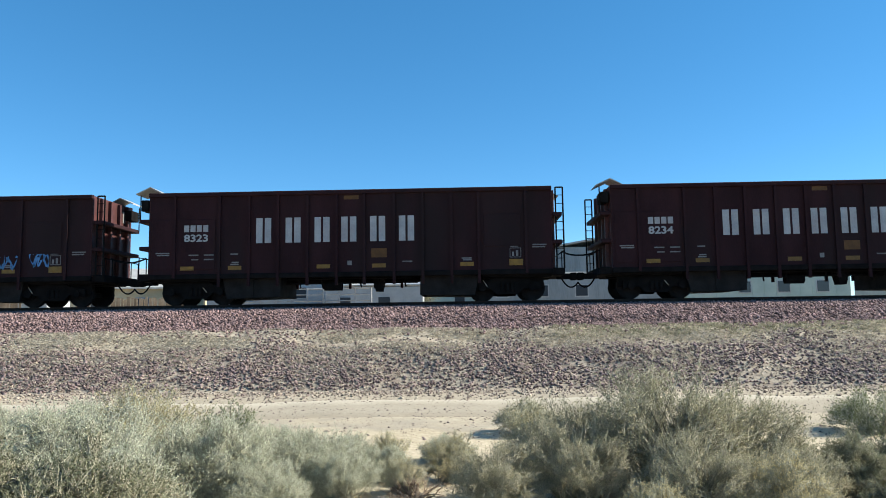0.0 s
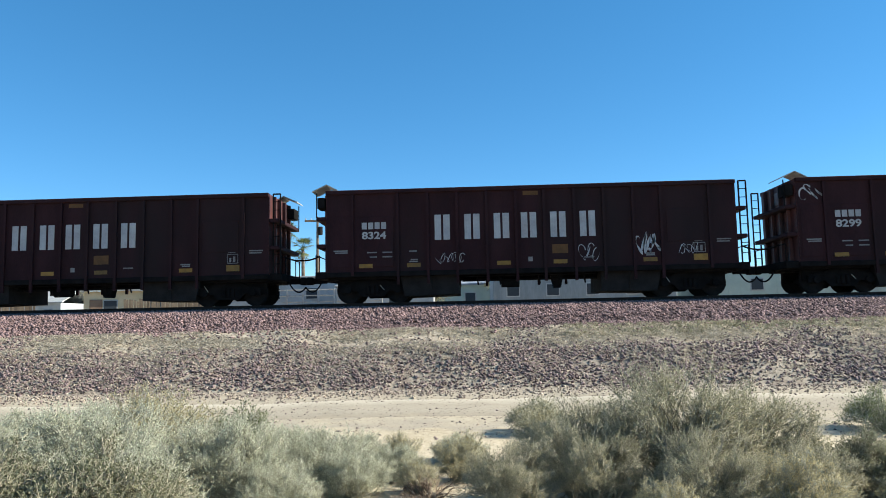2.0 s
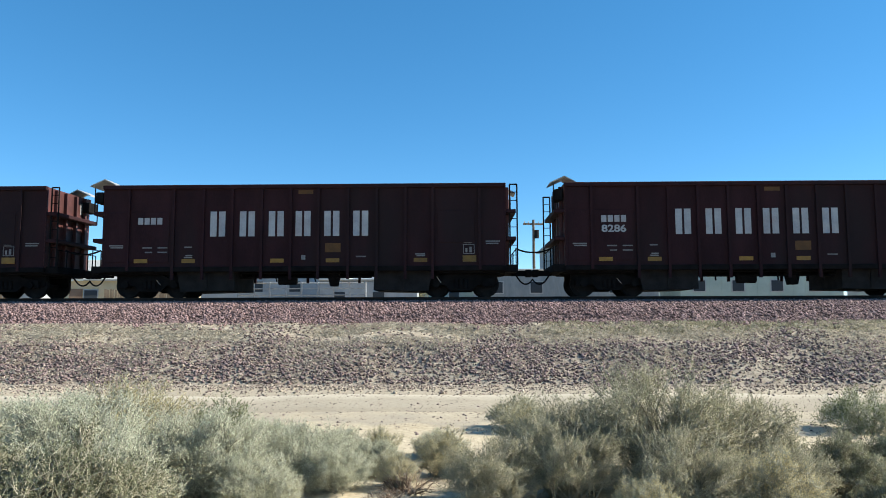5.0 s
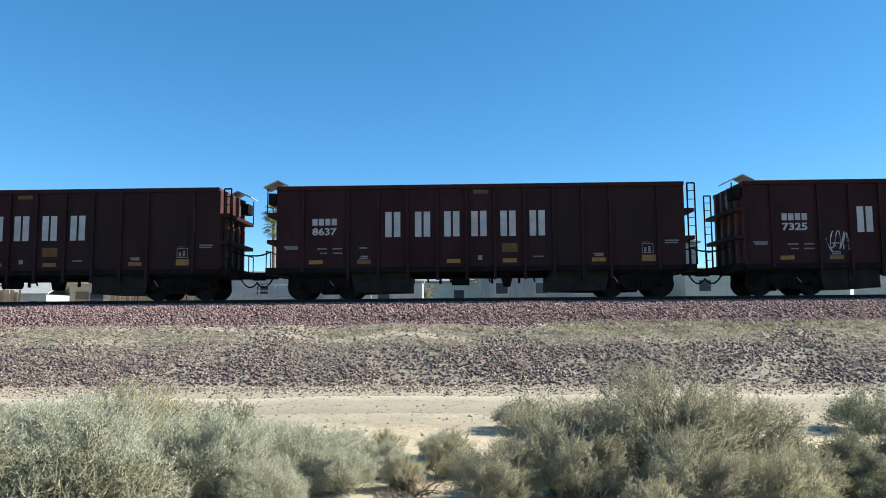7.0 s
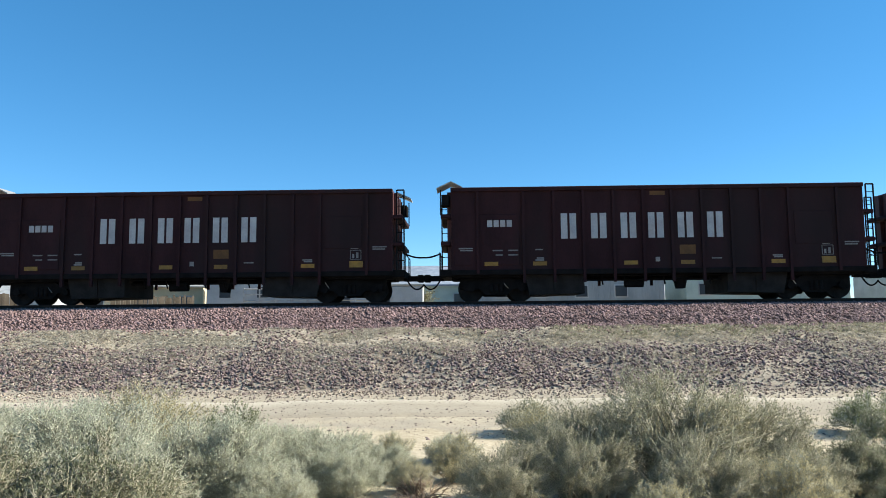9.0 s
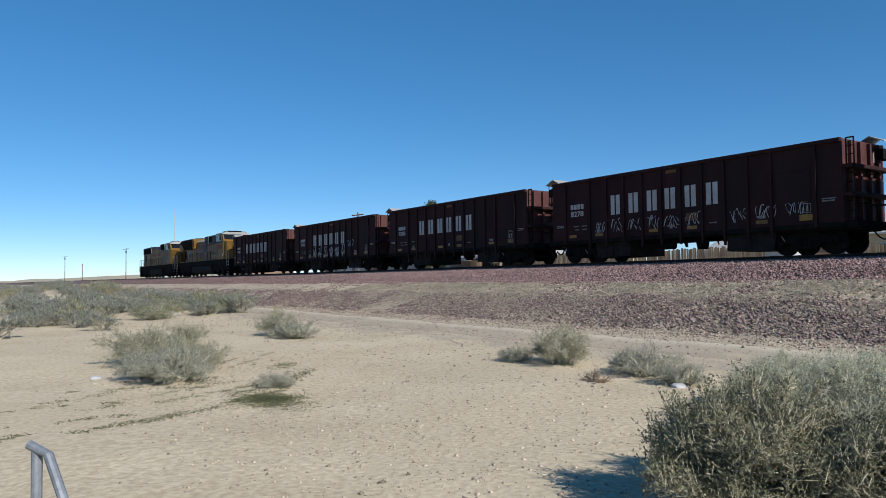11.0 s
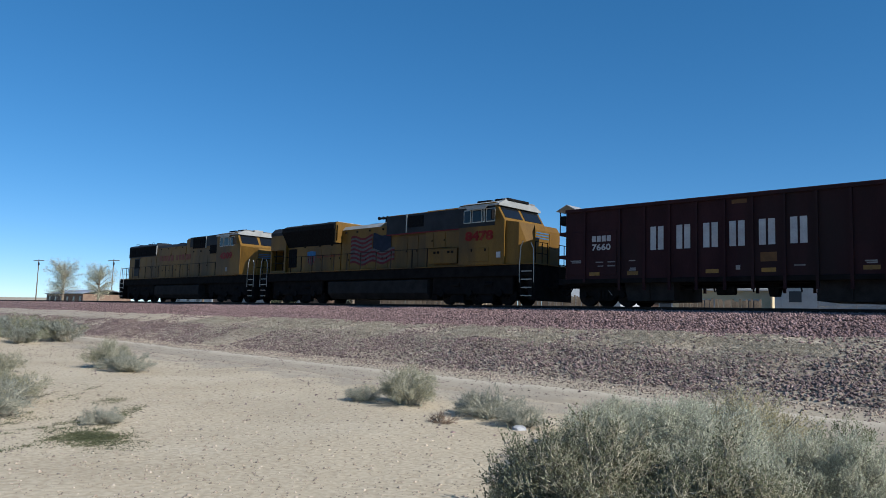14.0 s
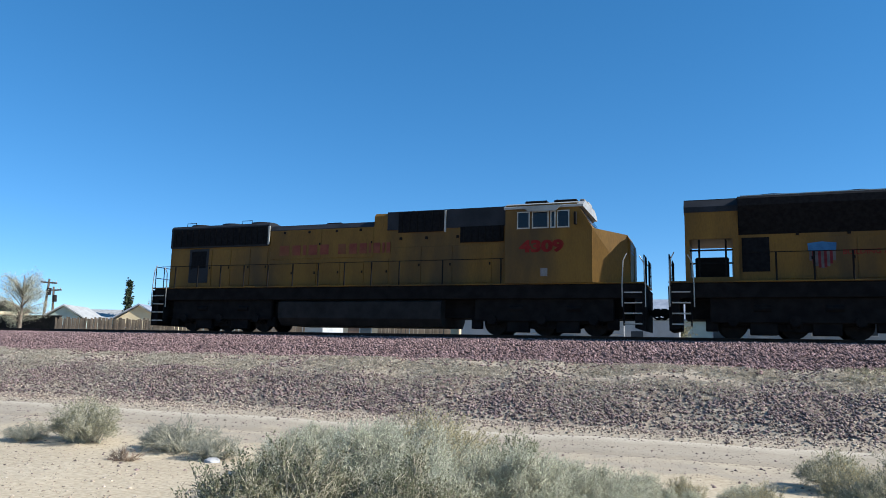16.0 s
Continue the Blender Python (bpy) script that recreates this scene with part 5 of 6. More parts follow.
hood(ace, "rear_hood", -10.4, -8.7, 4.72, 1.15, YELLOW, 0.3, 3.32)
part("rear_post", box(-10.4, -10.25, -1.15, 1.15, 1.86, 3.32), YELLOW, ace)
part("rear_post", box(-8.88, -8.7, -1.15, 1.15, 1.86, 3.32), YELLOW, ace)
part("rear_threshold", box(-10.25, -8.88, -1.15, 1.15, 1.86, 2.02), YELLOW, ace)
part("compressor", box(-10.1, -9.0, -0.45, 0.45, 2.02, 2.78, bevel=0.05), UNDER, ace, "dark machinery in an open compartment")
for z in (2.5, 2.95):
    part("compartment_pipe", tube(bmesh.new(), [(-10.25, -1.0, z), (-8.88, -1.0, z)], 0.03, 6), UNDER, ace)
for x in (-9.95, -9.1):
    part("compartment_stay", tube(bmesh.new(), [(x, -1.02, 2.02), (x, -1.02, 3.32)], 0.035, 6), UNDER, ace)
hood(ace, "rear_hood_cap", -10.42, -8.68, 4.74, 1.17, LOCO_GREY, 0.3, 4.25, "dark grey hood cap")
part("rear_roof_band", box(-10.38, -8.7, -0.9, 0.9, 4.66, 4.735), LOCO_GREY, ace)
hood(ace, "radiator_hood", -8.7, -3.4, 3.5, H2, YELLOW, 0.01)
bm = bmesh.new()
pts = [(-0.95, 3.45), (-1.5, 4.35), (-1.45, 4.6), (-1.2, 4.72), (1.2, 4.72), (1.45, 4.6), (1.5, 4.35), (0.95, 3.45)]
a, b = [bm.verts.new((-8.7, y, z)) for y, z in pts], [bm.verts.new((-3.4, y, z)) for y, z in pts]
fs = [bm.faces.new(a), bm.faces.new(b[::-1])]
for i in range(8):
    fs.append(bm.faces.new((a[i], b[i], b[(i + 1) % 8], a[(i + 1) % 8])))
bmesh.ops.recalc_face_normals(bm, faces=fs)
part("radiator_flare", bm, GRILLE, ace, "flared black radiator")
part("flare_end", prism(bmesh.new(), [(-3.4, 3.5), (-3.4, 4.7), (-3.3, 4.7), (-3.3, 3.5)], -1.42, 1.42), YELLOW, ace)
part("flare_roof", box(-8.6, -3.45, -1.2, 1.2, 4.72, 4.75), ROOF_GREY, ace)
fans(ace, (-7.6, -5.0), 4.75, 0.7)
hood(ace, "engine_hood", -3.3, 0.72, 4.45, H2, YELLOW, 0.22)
# pale overlay paints the sunlight along the hood top
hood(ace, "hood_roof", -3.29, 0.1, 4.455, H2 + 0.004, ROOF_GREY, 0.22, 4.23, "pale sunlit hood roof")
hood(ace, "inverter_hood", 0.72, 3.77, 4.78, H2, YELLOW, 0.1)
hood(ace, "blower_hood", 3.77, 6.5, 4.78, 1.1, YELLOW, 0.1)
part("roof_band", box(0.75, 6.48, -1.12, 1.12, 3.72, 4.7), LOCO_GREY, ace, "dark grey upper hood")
part("hood_stripe", box(0.75, 6.48, -1.126, -1.1, 3.66, 3.72), FLAG_RED, ace, "thin red stripe")
part("rear_step_grille", box(2.35, 3.6, -1.135, -1.1, 4.0, 4.6), GRILLE, ace)
part("exhaust_stack", box(-1.6, 0.3, -0.35, 0.35, 4.45, 4.56, bevel=0.03), ROOF_GREY, ace)
bm = bmesh.new()
tube(bm, [(-0.46, -0.1, 4.5), (-0.46, -0.1, 4.82)], 0.05, 8)
for k in range(5):
    dx, z = (1 if k % 2 else -1), 4.8 + 0.06 * (k // 2)
    tube(bm, [(-0.46, -0.3 + 0.15 * k, z), (-0.46 + dx * 0.38, -0.3 + 0.15 * k, z + 0.03)], 0.03, 8, 0.1)
part("air_horn", bm, UNDER, ace, "cluster of black air horns")
part("vent_panel", box(-8.6, -7.75, -H2 - 0.02, -H2, 2.2, 3.35), GRILLE, ace)
doors(ace, (-7.6, -6.4, -5.2, -4.2, -3.35), 1.95, 3.3, -H2)
doors(ace, (-3.2, -2.5, -1.0, 0.4, 0.75), 1.95, 3.0, -H2)
doors(ace, (1.4, 2.3, 3.1, 3.75), 1.95, 3.6, -H2)
doors(ace, (3.8, 4.35, 5.2, 6.4), 2.8, 3.6, -1.1)
part("sand_box", box(4.37, 6.2, -1.35, -1.1, 2.0, 2.74, bevel=0.02), YELLOW, ace, "bright yellow side box")
nose_and_cab(ace, 6.5, 9.2, 4.86, 3.75, 10.6, ((6.8, 7.25), (7.32, 7.95), (8.0, 8.12), (8.2, 8.75)), "8478", 6.92, 8.66, 2.98, 3.45, flat=0.75)
part("cab_upper", box(6.5, 8.72, -1.562, -1.5, 3.66, 4.58), LOCO_GREY, ace, "dark grey upper cab side")
part("cab_door_panel", box(7.1, 8.4, -1.57, -1.55, 2.0, 2.65, bevel=0.01), YELLOW, ace)
part("sticker", box(8.85, 9.1, -1.565, -1.55, 2.15, 2.42), LETTER, ace, "small white sticker")
side_handrail(ace, -8.4, 6.0, (-7.6, -6.5, -5.4, -4.4, -3.3, -2.1, -0.9, 0.4, 1.6, 3.2, 4.3))
# painted flag: wavy stripes and a dark canton
fx0, fx1, fz0, fz1, fy = -2.43, 1.3, 2.2, 3.75, -H2 - 0.03


def wavy(u, v):
    return fx0 + (fx1 - fx0) * u, fz0 + (fz1 - fz0) * v + 0.1 * math.sin(u * 14.0 + 0.6) + 0.06 * u


for k in range(13):
    bm = bmesh.new()
    prev = None
    for i in range(25):
        u = i / 24
        if k >= 6 and u > 0.52:
            break
        cur = [bm.verts.new((x, fy, z)) for x, z in (wavy(u, k / 13), wavy(u, (k + 1) / 13))]
        if prev:
            bm.faces.new((prev[0], cur[0], cur[1], prev[1]))
        prev = cur
    part("flag_stripe", bm, FLAG_WHITE if k % 2 else FLAG_RED, ace, "painted flag stripe")
bm = bmesh.new()
prev = None
for i in range(13):
    u = 0.52 + 0.4 * i / 12
    cur = [bm.verts.new((x, fy, z)) for x, z in (wavy(u, 6 / 13), wavy(u, 1.02))]
    if prev:
        bm.faces.new((prev[0], cur[0], cur[1], prev[1]))
    prev = cur
part("flag_canton", bm, FLAG_BLUE, ace, "dark blue painted flag field")
# small shield
bm = bmesh.new()
prism(bm, [(-6.6, 2.85), (-6.62, 3.1), (-6.2, 3.15), (-5.78, 3.1), (-5.8, 2.85)], -H2 - 0.034, -H2 - 0.024)
part("shield_head", bm, SHIELD_BLUE, ace, "blue shield head")
for k in range(9):
    x = -6.58 + k * 0.085
    low = 2.28 + 0.25 * (abs(k - 4) / 4) ** 2
    part("shield_stripe", box(x, x + 0.085, -H2 - 0.034, -H2 - 0.024, low, 2.85), FLAG_RED if k % 2 else FLAG_WHITE, ace)
lettering("slogan", "BUILDING AMERICA", RED, ace, -5.6, -3.45, 2.72, 2.88, -H2 - 0.026, 0.01, "thin red slogan lettering")
part("hood_post", box(2.3, 2.38, -1.15, -1.1, 3.75, 4.7), HANDRAIL, ace, "pale vertical strip")
part("hood_post", box(-3.42, -3.3, -1.4, -1.3, 3.6, 4.5), HANDRAIL, ace, "pale flare edge")
for x in (-6.9, -5.4, -4.2, -2.9, -1.9, -0.8, 0.3):
    part("lifting_eye", box(x - 0.05, x + 0.05, -H2 - 0.06, -H2, 3.38 if x < -3.4 else 4.02, 3.46 if x < -3.4 else 4.12), UNDER, ace)
for x in (4.6, 4.85, 5.55, 5.8):
    part("box_slot", box(x, x + 0.16, -1.362, -1.35, 2.5, 2.62), UNDER, ace)
for x in (7.3, 8.15):
    part("panel_catch", box(x, x + 0.08, -1.585, -1.568, 2.48, 2.6), UNDER, ace)
part("bell_box", box(8.2, 8.75, -0.5, 0.5, 4.86, 5.0, bevel=0.04), UNDER, ace)
TRAIN.append((ace, 9.38))


def motions():
    for ob, x in TRAIN:
        walk(ob, [(t, pose(x + s, TRACK_Y, RAIL_Z)) for t, s in SPEED_ROWS])
    # every axle rolls without slipping
    steps_ = [k / 30 for k in range(0, 481)]
    ways = np.interp(steps_, [r[0] for r in SPEED_ROWS], [r[1] for r in SPEED_ROWS])
    for ob, _ in TRAIN:
        for w in [c for c in ob.children if c.name.startswith("wheelset")]:
            x, y, z = w.location
            walk(w, [(t, pose(x, y, z, 0, math.degrees(s / WHEEL_R) % 360, 0)) for t, s in zip(steps_, ways)])

# ---- the settlement beyond the track ----
WALL_GREY = noise_mat("pale_grey_siding", (0.2, 0.225, 0.235), (0.28, 0.305, 0.315), 1.2, 0.7, 0, 12, 0.05, stretch=(1, 1, 0.2))
WALL_CREAM = noise_mat("cream_stucco", (0.55, 0.45, 0.28), (0.64, 0.53, 0.35), 1.2, 0.85, 0, 30, 0.1)
WALL_GREEN = noise_mat("pale_green_siding", (0.33, 0.4, 0.36), (0.4, 0.47, 0.42), 1.2, 0.7, 0, 20, 0.05)
WALL_WHITE = noise_mat("white_siding", (0.32, 0.33, 0.33), (0.42, 0.43, 0.43), 1.2, 0.7, 0, 20, 0.05)
WALL_BROWN = noise_mat("brown_boards", (0.16, 0.1, 0.07), (0.24, 0.16, 0.11), 1.2, 0.8, 0, 20, 0.1)
ROOF_BLUE = noise_mat("blue_grey_shingle", (0.2, 0.23, 0.28), (0.3, 0.33, 0.38), 2, 0.85, 0, 30, 0.2)
ROOF_PALE = noise_mat("pale_roofing", (0.29, 0.29, 0.28), (0.4, 0.4, 0.385), 2, 0.8, 0, 30, 0.1)
FENCE = noise_mat("weathered_fence_board", (0.14, 0.1, 0.07), (0.25, 0.19, 0.13), 2, 0.9, 0, 30, 0.2, objvar=0.3)
POLE = noise_mat("pole_wood", (0.1, 0.075, 0.055), (0.18, 0.14, 0.1), 4, 0.9, 0, 40, 0.2)
BARK = noise_mat("tree_bark", (0.13, 0.1, 0.075), (0.22, 0.175, 0.13), 5, 0.9, 0, 40, 0.3)
FAR_Z = 1.7
LEAF_CYPRESS = noise_mat("dark_cypress_leaf", (0.025, 0.04, 0.018), (0.05, 0.07, 0.035), 3, 0.75, 0, 20, 0, island=0.4)


def house(x, y, w, d, h, roof_h, wall, roof, label, gable_x=True, wins=3, turn=0):
    ob = thing("house", pose(x, y, FAR_Z - 0.05, 0, 0, turn), label, "house")
    part("wall", box(-w / 2, w / 2, -d / 2, d / 2, 0, h), wall, ob)
    bm = bmesh.new()
    o = 0.35
    if gable_x:
        prof_ = [(-d / 2 - o, h), (0, h + roof_h), (d / 2 + o, h), (d / 2 + o, h + 0.12), (0, h + roof_h + 0.14), (-d / 2 - o, h + 0.12)]
        a, b = [bm.verts.new((-w / 2 - o, yy, z)) for yy, z in prof_], [bm.verts.new((w / 2 + o, yy, z)) for yy, z in prof_]
        fs = [bm.faces.new(a), bm.faces.new(b[::-1])]
        for i in range(6):
            fs.append(bm.faces.new((a[i], b[i], b[(i + 1) % 6], a[(i + 1) % 6])))
        bmesh.ops.recalc_face_normals(bm, faces=fs)
    else:
        prism(bm, [(-w / 2 - o, h), (0, h + roof_h), (w / 2 + o, h), (w / 2 + o, h + 0.12), (0, h + roof_h + 0.14), (-w / 2 - o, h + 0.12)], -d / 2 - o, d / 2 + o)
        g = bmesh.new()
        prism(g, [(-w / 2, h), (0, h + roof_h - 0.02), (w / 2, h)], -d / 2, d / 2)
        part("gable", g, wall, ob)
    part("roof", bm, roof, ob)
    for k in range(wins):
        xx = -w / 2 + w * (k + 0.6) / wins
        f = part("window", box(xx - 0.5, xx + 0.5, -d / 2 - 0.05, -d / 2 + 0.02, h - 1.6, h - 0.6), WALL_WHITE, ob)
        part("pane", box(xx - 0.42, xx + 0.42, -d / 2 - 0.07, -d / 2 - 0.04, h - 1.52, h - 0.68), HOUSE_GLASS, f)
    part("door", box(-w / 2 + 0.4, -w / 2 + 1.25, -d / 2 - 0.05, -d / 2 + 0.02, 0, 2.02), WALL_BROWN, ob)
    return ob


def trailer(x, y, w, d, h, wall, label, z0=0.5):
    ob = thing("mobile_home", pose(x, y, FAR_Z, 0, 0, 2), label, "mobile home", "mobile homes")
    part("wall", box(-w / 2, w / 2, -d / 2, d / 2, z0, h, bevel=0.06), wall, ob)
    part("skirt", box(-w / 2 + 0.1, w / 2 - 0.1, -d / 2 + 0.08, d / 2 - 0.08, -0.05, z0), CHUTE, ob)
    part("roof", box(-w / 2 - 0.1, w / 2 + 0.1, -d / 2 - 0.1, d / 2 + 0.1, h, h + 0.14, bevel=0.04), ROOF_PALE, ob)
    for k in range(int(w / 2.6)):
        xx = -w / 2 + 1.3 + k * 2.6
        f = part("window", box(xx - 0.45, xx + 0.45, -d / 2 - 0.03, -d / 2 + 0.02, h - 1.5, h - 0.65), WALL_WHITE, ob)
        part("pane", box(xx - 0.38, xx + 0.38, -d / 2 - 0.05, -d / 2 - 0.02, h - 1.43, h - 0.72), HOUSE_GLASS, f)
    for k in range(int(w / 0.8)):
        part("batten", box(-w / 2 + 0.4 + k * 0.8, -w / 2 + 0.44 + k * 0.8, -d / 2 - 0.015, -d / 2, z0, h), wall, ob)
    return ob


def pole(x, y, h, arm=1.2, lean=0, wires=True, label="weathered wooden utility pole with a crossarm", z=FAR_Z):
    ob = thing("utility_pole", pose(x, y, z - 0.3, 0, lean, 12), label, "utility pole", "utility poles")
    part("shaft", tube(bmesh.new(), [(0, 0, 0), (0, 0, h)], 0.16, 10, 0.1), POLE, ob)
    if arm:
        part("crossarm", box(-arm, arm, -0.06, 0.06, h - 0.45, h - 0.3), POLE, ob)
        for xx in (-arm + 0.1, -arm / 2, arm / 2, arm - 0.1):
            part("insulator", tube(bmesh.new(), [(xx, 0, h - 0.3), (xx, 0, h - 0.12)], 0.05, 8, 0.03), ROOF_PALE, ob)
        part("transformer", tube(bmesh.new(), [(0.25, -0.1, h - 1.6), (0.25, -0.1, h - 0.9)], 0.2, 10), CHUTE, ob)
    return ob


def crown_tree(name, m, H, R, z0, n, leaf, size, label, seed, per=5, column=False, category="tree"):
    rs = np.random.get_state()
    np.random.seed(seed)
    ob = thing(name, m, label, category)
    bm = bmesh.new()
    tube(bm, [(0, 0, -0.2), (0.05, 0, H * 0.3), (0, 0.05, H * 0.55), (0, 0, H * 0.9)], 0.05 * R + 0.08, 8, 0.03)
    limbs = []
    for i in range(70 if column else 34):
        t = np.random.uniform(z0 / H, 0.96 if column else 0.9)
        a = np.random.uniform(0, 6.28)
        if column:
            reach = R * (1 - t) ** 0.8 * np.random.uniform(0.75, 1)
            p0, p1 = Vector((0, 0, t * H)), Vector((reach * math.cos(a), reach * math.sin(a), min(H, t * H + 0.09 * H)))
        else:
            reach = R * math.sqrt(max(0.1, 1 - (2 * (t - 0.55)) ** 2)) * np.random.uniform(0.6, 1.05)
            p0, p1 = Vector((0, 0, t * H * 0.75)), Vector((reach * math.cos(a), reach * math.sin(a), t * H + 0.1 * H * np.random.rand()))
        tube(bm, [p0, p0.lerp(p1, 0.5) + Vector((0, 0, 0.05 * H)), p1], 0.045, 5, 0.012)
        limbs.append((p0, p1))
    part("trunk", bm, BARK, ob, "tapered trunk with limbs")
    k = np.random.randint(0, len(limbs), n)
    P0, P1 = np.array([l_[0] for l_ in limbs]), np.array([l_[1] for l_ in limbs])
    u = np.random.uniform(0.25, 1.05, n)[:, None]
    s = P0[k] * (1 - u) + P1[k] * u + np.random.normal(0, 0.09 * R, (n, 3))
    w = np.random.normal(0, 1, (n, 3)) + (0, 0, 1.2 if column else 0.3)
    w /= np.linalg.norm(w, axis=1, keepdims=True)
    tv, tf, lv, lf = spray_leaves(s, w, np.random.uniform(0.15, 0.4, n), per, size, 0.3)
    tagged(obj("brush", raw_mesh("brush", tv, tf, 3), BARK, ob), kind="stuff")
    obj("crown", raw_mesh("crown", lv, lf, 4), leaf, ob)
    np.random.set_state(rs)
    return ob


def palm(x, y, h, seed):
    rnd = random.Random(seed)
    ob = thing("fan_palm", pose(x, y, FAR_Z - 0.1), "tall slender fan palm with a shaggy crown", "palm tree", "fan palms")
    part("trunk", tube(bmesh.new(), [(0, 0, 0), (0.1, 0, h * 0.5), (0.05, 0, h)], 0.22, 10, 0.14), BARK, ob)
    for k in range(26):
        a, el = rnd.uniform(0, 6.28), rnd.uniform(-1.1, 1.3)
        L = rnd.uniform(1.1, 1.5)
        d = Vector((math.cos(a) * math.cos(el), math.sin(a) * math.cos(el), math.sin(el)))
        sd = d.cross(Vector((0, 0, 1))).normalized()
        up = sd.cross(d)
        bm = bmesh.new()
        c = Vector((0.05, 0, h))
        tube(bm, [c, c + d * L * 0.5], 0.02, 4)
        for j in range(11):
            f = (j - 5) / 5
            q = (d * math.cos(f * 1.2) + sd * math.sin(f * 1.2)).normalized()
            o = c + d * L * 0.5
            tip = o + q * L * 0.62 - Vector((0, 0, 0.18 * L))
            w_ = up.cross(q).normalized() * 0.035
            mid = o.lerp(tip, 0.45) + up * 0.05
            v = [bm.verts.new(p) for p in (o, mid + w_, tip, mid - w_)]
            bm.faces.new(v)
        part("frond", bm, LEAF_GREEN, ob)
    return ob


# row of homes seen under and between the cars
trailer(-12.5, 52, 10, 4.5, 3.1, WALL_WHITE, "white mobile home behind the track")
house(-24, 55, 9, 7, 2.6, 1.6, WALL_CREAM, ROOF_PALE, "cream stucco house behind the track", wins=3, turn=14)
trailer(7.5, 50, 12, 4.5, 2.9, WALL_GREY, "pale grey mobile home behind the track")
trailer(20.5, 51, 11, 4.5, 3.0, WALL_GREEN, "pale green mobile home behind the track")
trailer(34, 52, 10, 4.5, 2.9, WALL_WHITE, "white mobile home behind the track")


trailer(-5.6, 49, 6.5, 2.5, 2.3, WALL_WHITE, "small white travel trailer parked in a yard")
house(-2.0, 66, 13, 8, 3.0, 1.9, WALL_GREEN, ROOF_BLUE, "pale green house with a blue-grey roof behind a yard", wins=4)
rail = thing("pipe_fence", pose(-9.4, 45, FAR_Z), "pale pipe rail fence round a yard", "fence")
for k in range(9):
    part("fence_post", tube(bmesh.new(), [(-4 + k, 0, -0.1), (-4 + k, 0, 2.1)], 0.05, 8), GALV, rail)
for z in (0.6, 1.3, 1.7, 2.05):
    part("fence_rail", tube(bmesh.new(), [(-4, 0, z), (4, 0, z)], 0.035, 6), GALV, rail)
shed = thing("metal_shed", pose(14.5, 68, FAR_Z), "large pale grey ribbed metal shed", "shed")
part("wall", box(-6, 6, -5, 5, 0, 6.2), WALL_GREY, shed)
part("roof", prism(bmesh.new(), [(-6.3, 6.2), (0, 7.2), (6.3, 6.2), (6.3, 6.35), (0, 7.35), (-6.3, 6.35)], -5.3, 5.3), ROOF_PALE, shed)
for k in range(24):
    part("rib", box(-5.9 + k * 0.5, -5.84 + k * 0.5, -5.04, -5.0, 0, 6.2), WALL_GREY, shed)
house(-48, 78, 10, 8, 2.7, 1.7, WALL_WHITE, ROOF_PALE, "white house with a pale roof")
house(-66, 63, 9, 6, 2.6, 1.2, WALL_GREEN, ROOF_PALE, "pale green house with a pale roof", turn=18)
house(-61.4, 56, 3.4, 5, 2.5, 1.2, WALL_GREEN, ROOF_PALE, "pale green gabled outbuilding", gable_x=False, wins=1, turn=24)
house(-53.2, 58, 4.6, 8, 2.3, 1.5, WALL_CREAM, ROOF_BLUE, "cream gabled house with a blue-grey roof", gable_x=False, wins=2, turn=24)
cream = house(-79.2, 58, 9.5, 7, 3.4, 1.2, WALL_CREAM, ROOF_PALE, "cream house with a pale roof and a roof cooler")
part("roof_cooler", box(-1.9, -0.8, -1.2, 0.0, 4.2, 5.3, bevel=0.05), WALL_WHITE, cream, "white roof cooler")
long_ = house(-97, 58, 13, 7, 3.5, 1.0, WALL_CREAM, ROOF_PALE, "long cream house with a low pale roof", wins=5)
for x in (0.5, 3.2):
    part("roof_cooler", box(x, x + 0.9, -0.6, 0.3, 4.3, 5.3, bevel=0.05), CHUTE, long_, "dark roof cooler")
house(-112, 60, 14, 8, 4.3, 2.0, WALL_BROWN, ROOF_PALE, "brown boarded house with a pale roof", wins=4)
trailer(-93, 49, 10, 3, 2.7, WALL_WHITE, "long white mobile home in a cluttered yard")
house(-78.2, 44.5, 2.8, 2.5, 3.0, 0.7, WALL_BROWN, ROOF_PALE, "small brown boarded yard shed", wins=1)
house(-57, 42.6, 2.2, 2.0, 1.7, 0.4, WALL_BROWN, ROOF_BLUE, "low dark yard shed", wins=1)
lumber = thing("lumber_pile", pose(-59.6, 41.8, FAR_Z), "grey weathered planks leaning in a yard", "lumber")
for k in range(14):
    bm = tube(bmesh.new(), [(-1.7 + 0.13 * k, 0.1 * (k % 3), 0), (-0.5 + 0.14 * k, 0.5, 1.9 + 0.1 * (k % 4))], 0.09, 4)
    part("plank", bm, FENCE if k % 3 else WALL_GREY, lumber)
house(-170, 62, 22, 10, 3.0, 1.0, WALL_BROWN, ROOF_BLUE, "long dark low building among bushes", wins=6)
# board fence beyond the track
fence = thing("board_fence", pose(-38, 43, FAR_Z, 0, 0, 13), "weathered upright board fence", "fence")
board = bpy.data.meshes.new("board")
b_ = box(-0.07, 0.07, -0.012, 0.012, -0.1, 1.9)
b_.to_mesh(board)
board.materials.append(FENCE)
for k in range(20, 150):
    o = new("board", board)
    o.parent, o.matrix_basis = fence, pose(-12 + k * 0.15, random.uniform(-0.01, 0.01), random.uniform(-0.12, 0.08), 0, random.uniform(-1.5, 1.5), 0)
for k in range(2, 11):
    part("fence_post", box(-12 + k * 2.2, -11.9 + k * 2.2, 0.02, 0.12, -0.2, 1.7), POLE, fence)
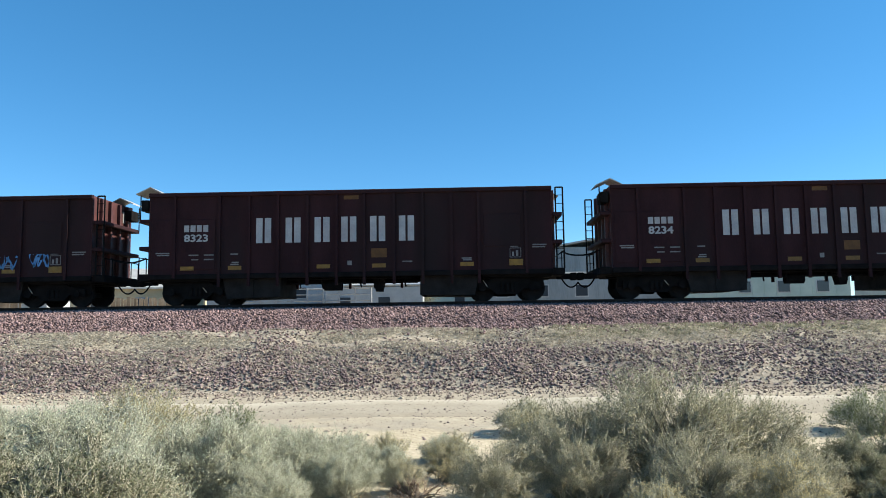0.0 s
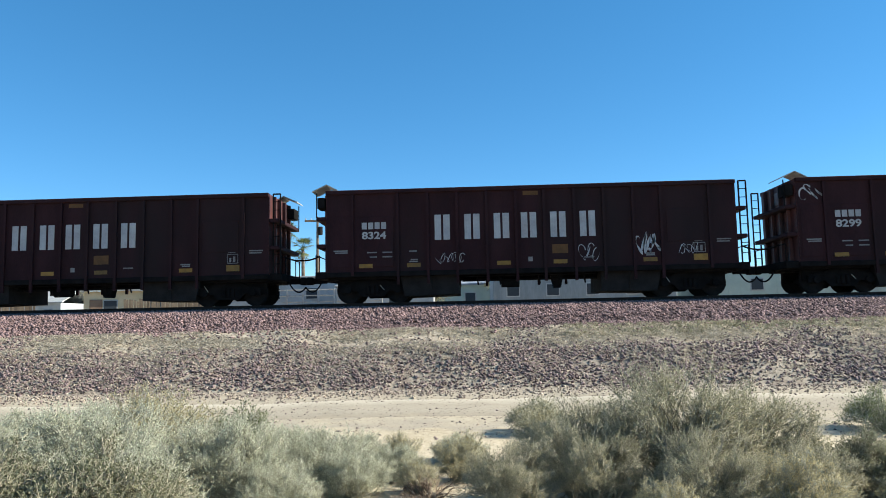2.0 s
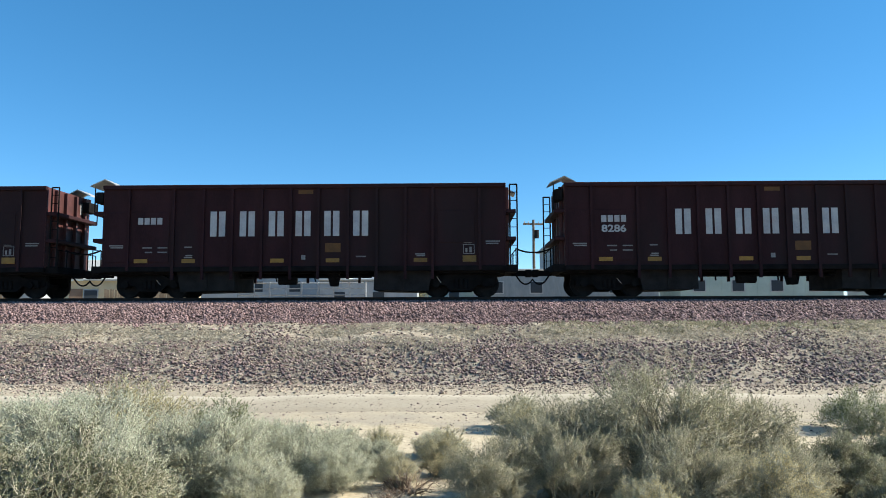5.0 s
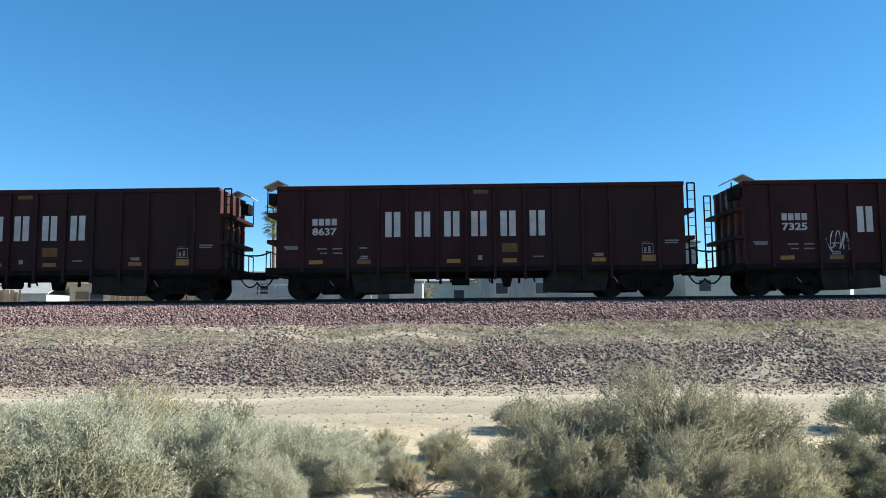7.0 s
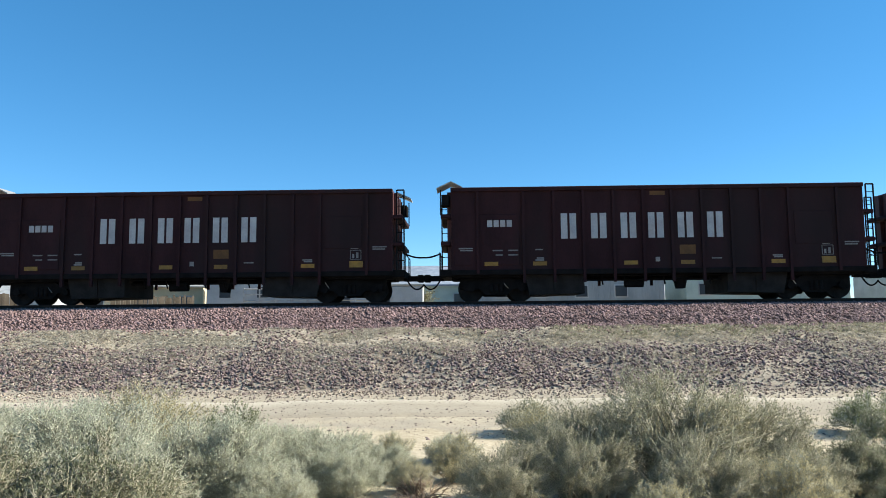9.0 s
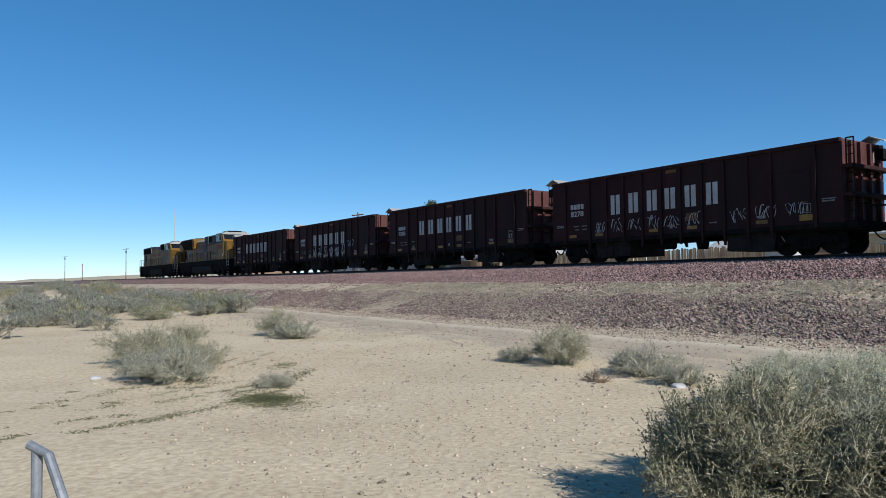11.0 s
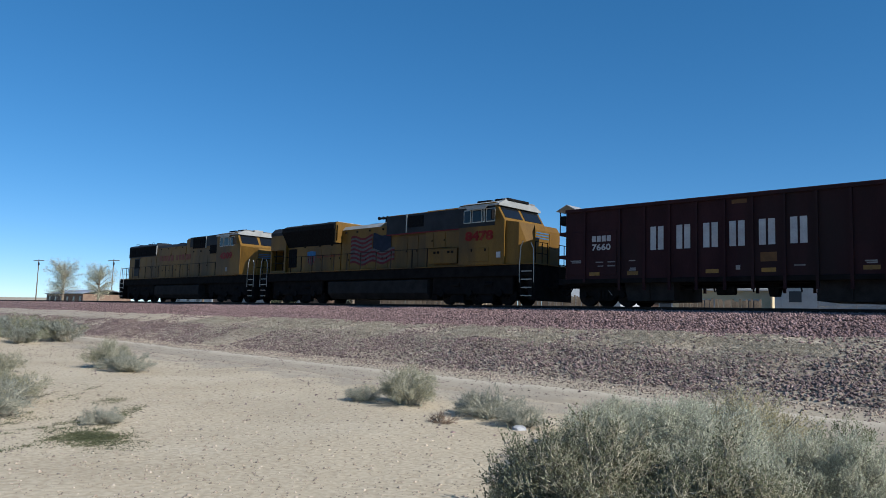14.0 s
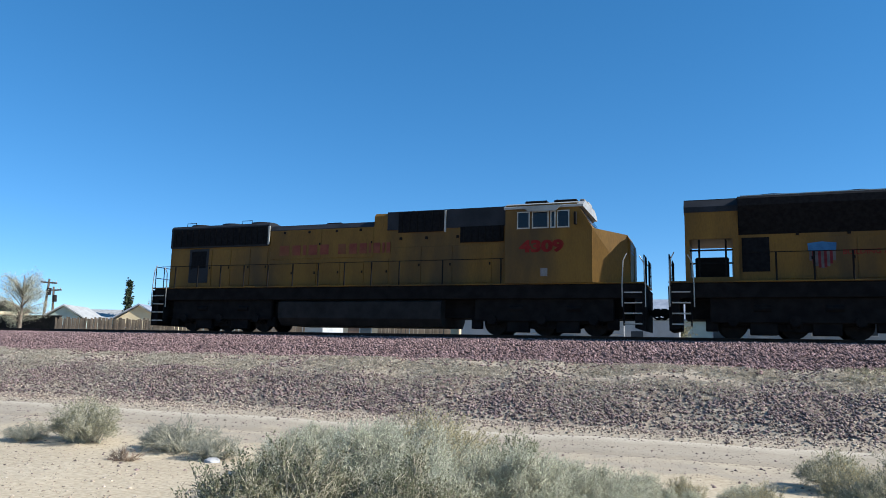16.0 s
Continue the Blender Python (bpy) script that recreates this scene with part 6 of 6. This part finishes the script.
for k in range(34):
    o = new("board", board)
    o.parent, o.matrix_basis = fence, pose(16 + k * 0.15, -0.5, random.uniform(-0.3, -0.1), 0, random.uniform(-1.5, 1.5), 0)
for x, w, h, mat, label in ((-52.8, 3.9, 2.1, CHUTE, "dark yard wall"), (-71.5, 3.4, 2.4, WALL_GREY, "grey block yard wall")):
    wall_ = thing("yard_wall", pose(x, 43.2, FAR_Z), label + " beyond the track", "wall")
    part("blocks", box(-w, w, -0.1, 0.1, -0.1, h), mat, wall_)
    part("coping", box(-w - 0.05, w + 0.05, -0.14, 0.14, h, h + 0.06), mat, wall_)
# trees and poles
crown_tree("cypress", pose(-67, 44.5, FAR_Z), 8.1, 2.0, 0.3, 7500, LEAF_CYPRESS, 0.17, "dark green pointed cypress beside the houses", 31, column=True)
crown_tree("cypress", pose(-60.5, 62, FAR_Z), 6.8, 0.6, 0.5, 900, LEAF_CYPRESS, 0.2, "slim dark cypress behind the houses", 32, column=True)
bare = crown_tree("desert_tree", pose(-51.2, 41.5, FAR_Z), 5.8, 1.9, 1.5, 5200, LEAF_PALE, 0.07, "thin half-bare grey-green desert tree", 33, per=3)
copy_thing(bare, pose(-168, 56, FAR_Z, 0, 0, 70) @ Matrix.Scale(1.9, 4))
copy_thing(bare, pose(-148, 56, FAR_Z, 0, 0, 170) @ Matrix.Scale(1.6, 4))
copy_thing(bare, pose(-54, 60, FAR_Z, 0, 0, 170) @ Matrix.Scale(0.9, 4))
green = crown_tree("desert_tree", pose(3, 60, FAR_Z), 4.2, 2.2, 1.0, 1200, LEAF_OLIVE, 0.16, "low olive tree among the homes", 34)
copy_thing(green, pose(-30, 58, FAR_Z, 0, 0, 50) @ Matrix.Scale(0.8, 4))
copy_thing(green, pose(28, 66, FAR_Z, 0, 0, 90))
copy_thing(green, pose(-2.6, 51, FAR_Z, 0, 0, 140) @ Matrix.Scale(0.55, 4))
for x, y, h, s in ((-17.2, 66, 8.6, 1), (-18.3, 70, 10.3, 2), (-16.0, 68, 7.2, 3)):
    palm(x, y, h, s)
pole(-88.1, 46.5, 9.5)
copy_thing(green, pose(-103, 75, FAR_Z, 0, 0, 20) @ Matrix.Scale(1.55, 4))
pole(-62.5, 53, 6.6, 0.9, 4)
pole(-65.5, 57, 6.2, 0.9, -3)
pole(-13.2, 62, 9.5, 1.1)
pole(6.8, 62, 8.5, 0.9)
pole(-250, 48, 11.5, 2.2)
pole(-205, 62, 12.5, 2.4)
pole(-345, 42, 12.0, 2.6)
pole(-190, 75, 13.0, 2.4)
pole(-255, 36, 6.5, 0, label="short bare wooden pole")
# signal cabinet and mast beside the far track
cab_ = thing("signal_cabinet", pose(-130, 31.8, 1.75), "white trackside equipment cabinet", "cabinet")
part("body", box(-0.9, 0.9, -0.8, 0.8, 0, 2.3, bevel=0.04), WALL_WHITE, cab_)
part("roof", box(-1.0, 1.0, -0.9, 0.9, 2.3, 2.42, bevel=0.03), ROOF_PALE, cab_)
part("door", box(0.9, 0.93, -0.6, 0.6, 0.15, 2.1), WALL_WHITE, cab_)
box2 = thing("signal_cabinet", pose(-126, 31.6, 1.75), "small white trackside equipment box", "cabinet")
part("body", box(-0.7, 0.7, -0.6, 0.6, 0, 1.9, bevel=0.04), WALL_WHITE, box2)
part("roof", box(-0.75, 0.75, -0.65, 0.65, 1.9, 2.0), ROOF_PALE, box2)
mast = thing("antenna_mast", pose(-130.5, 32.9, 1.6), "thin grey radio mast beside a cabinet", "mast")
part("shaft", tube(bmesh.new(), [(0, 0, 0), (0, 0, 12.5)], 0.09, 8, 0.04), GALV, mast)
PIPE = noise_mat("dull_galvanised_pipe", (0.15, 0.165, 0.185), (0.24, 0.26, 0.285), 6, 0.55, 0.3, 40, 0.05)
# galvanised pipe post near the camera
pipe = thing("pipe_gate", pose(-3.85, 0.36, 0, 0, 0, 0), "bent galvanised steel pipe post", "post")
part("post", tube(bmesh.new(), [(0, 0, -0.1), (0, 0, 0.9)], 0.024, 10), PIPE, pipe)
part("brace", tube(bmesh.new(), [(-0.02, -0.03, 0.91), (0.06, 0.04, 0.87), (0.35, 0.16, 0.42), (0.55, 0.24, 0.0)], 0.022, 10), PIPE, pipe)
# litter of pale stones on the clearing
for x, y, s in ((-7.0, 9.05, 0.11), (-17.6, 4.65, 0.14), (-38, 9.6, 0.3), (-14.0, 2.2, 0.1)):
    bm = bmesh.new()
    bmesh.ops.create_icosphere(bm, subdivisions=2, radius=s)
    for v in bm.verts:
        v.co *= 1 + 0.35 * noise.noise(v.co * 9 + Vector((x, y, 0)))
        v.co.z *= 0.6
    st = thing("pale_stone", pose(x, y, ground_z(x, y)), "pale weathered stone on sand", "stone", "pale stones")
    part("stone", bm, PEBBLE if s < 0.1 else LETTER, st)

motions()
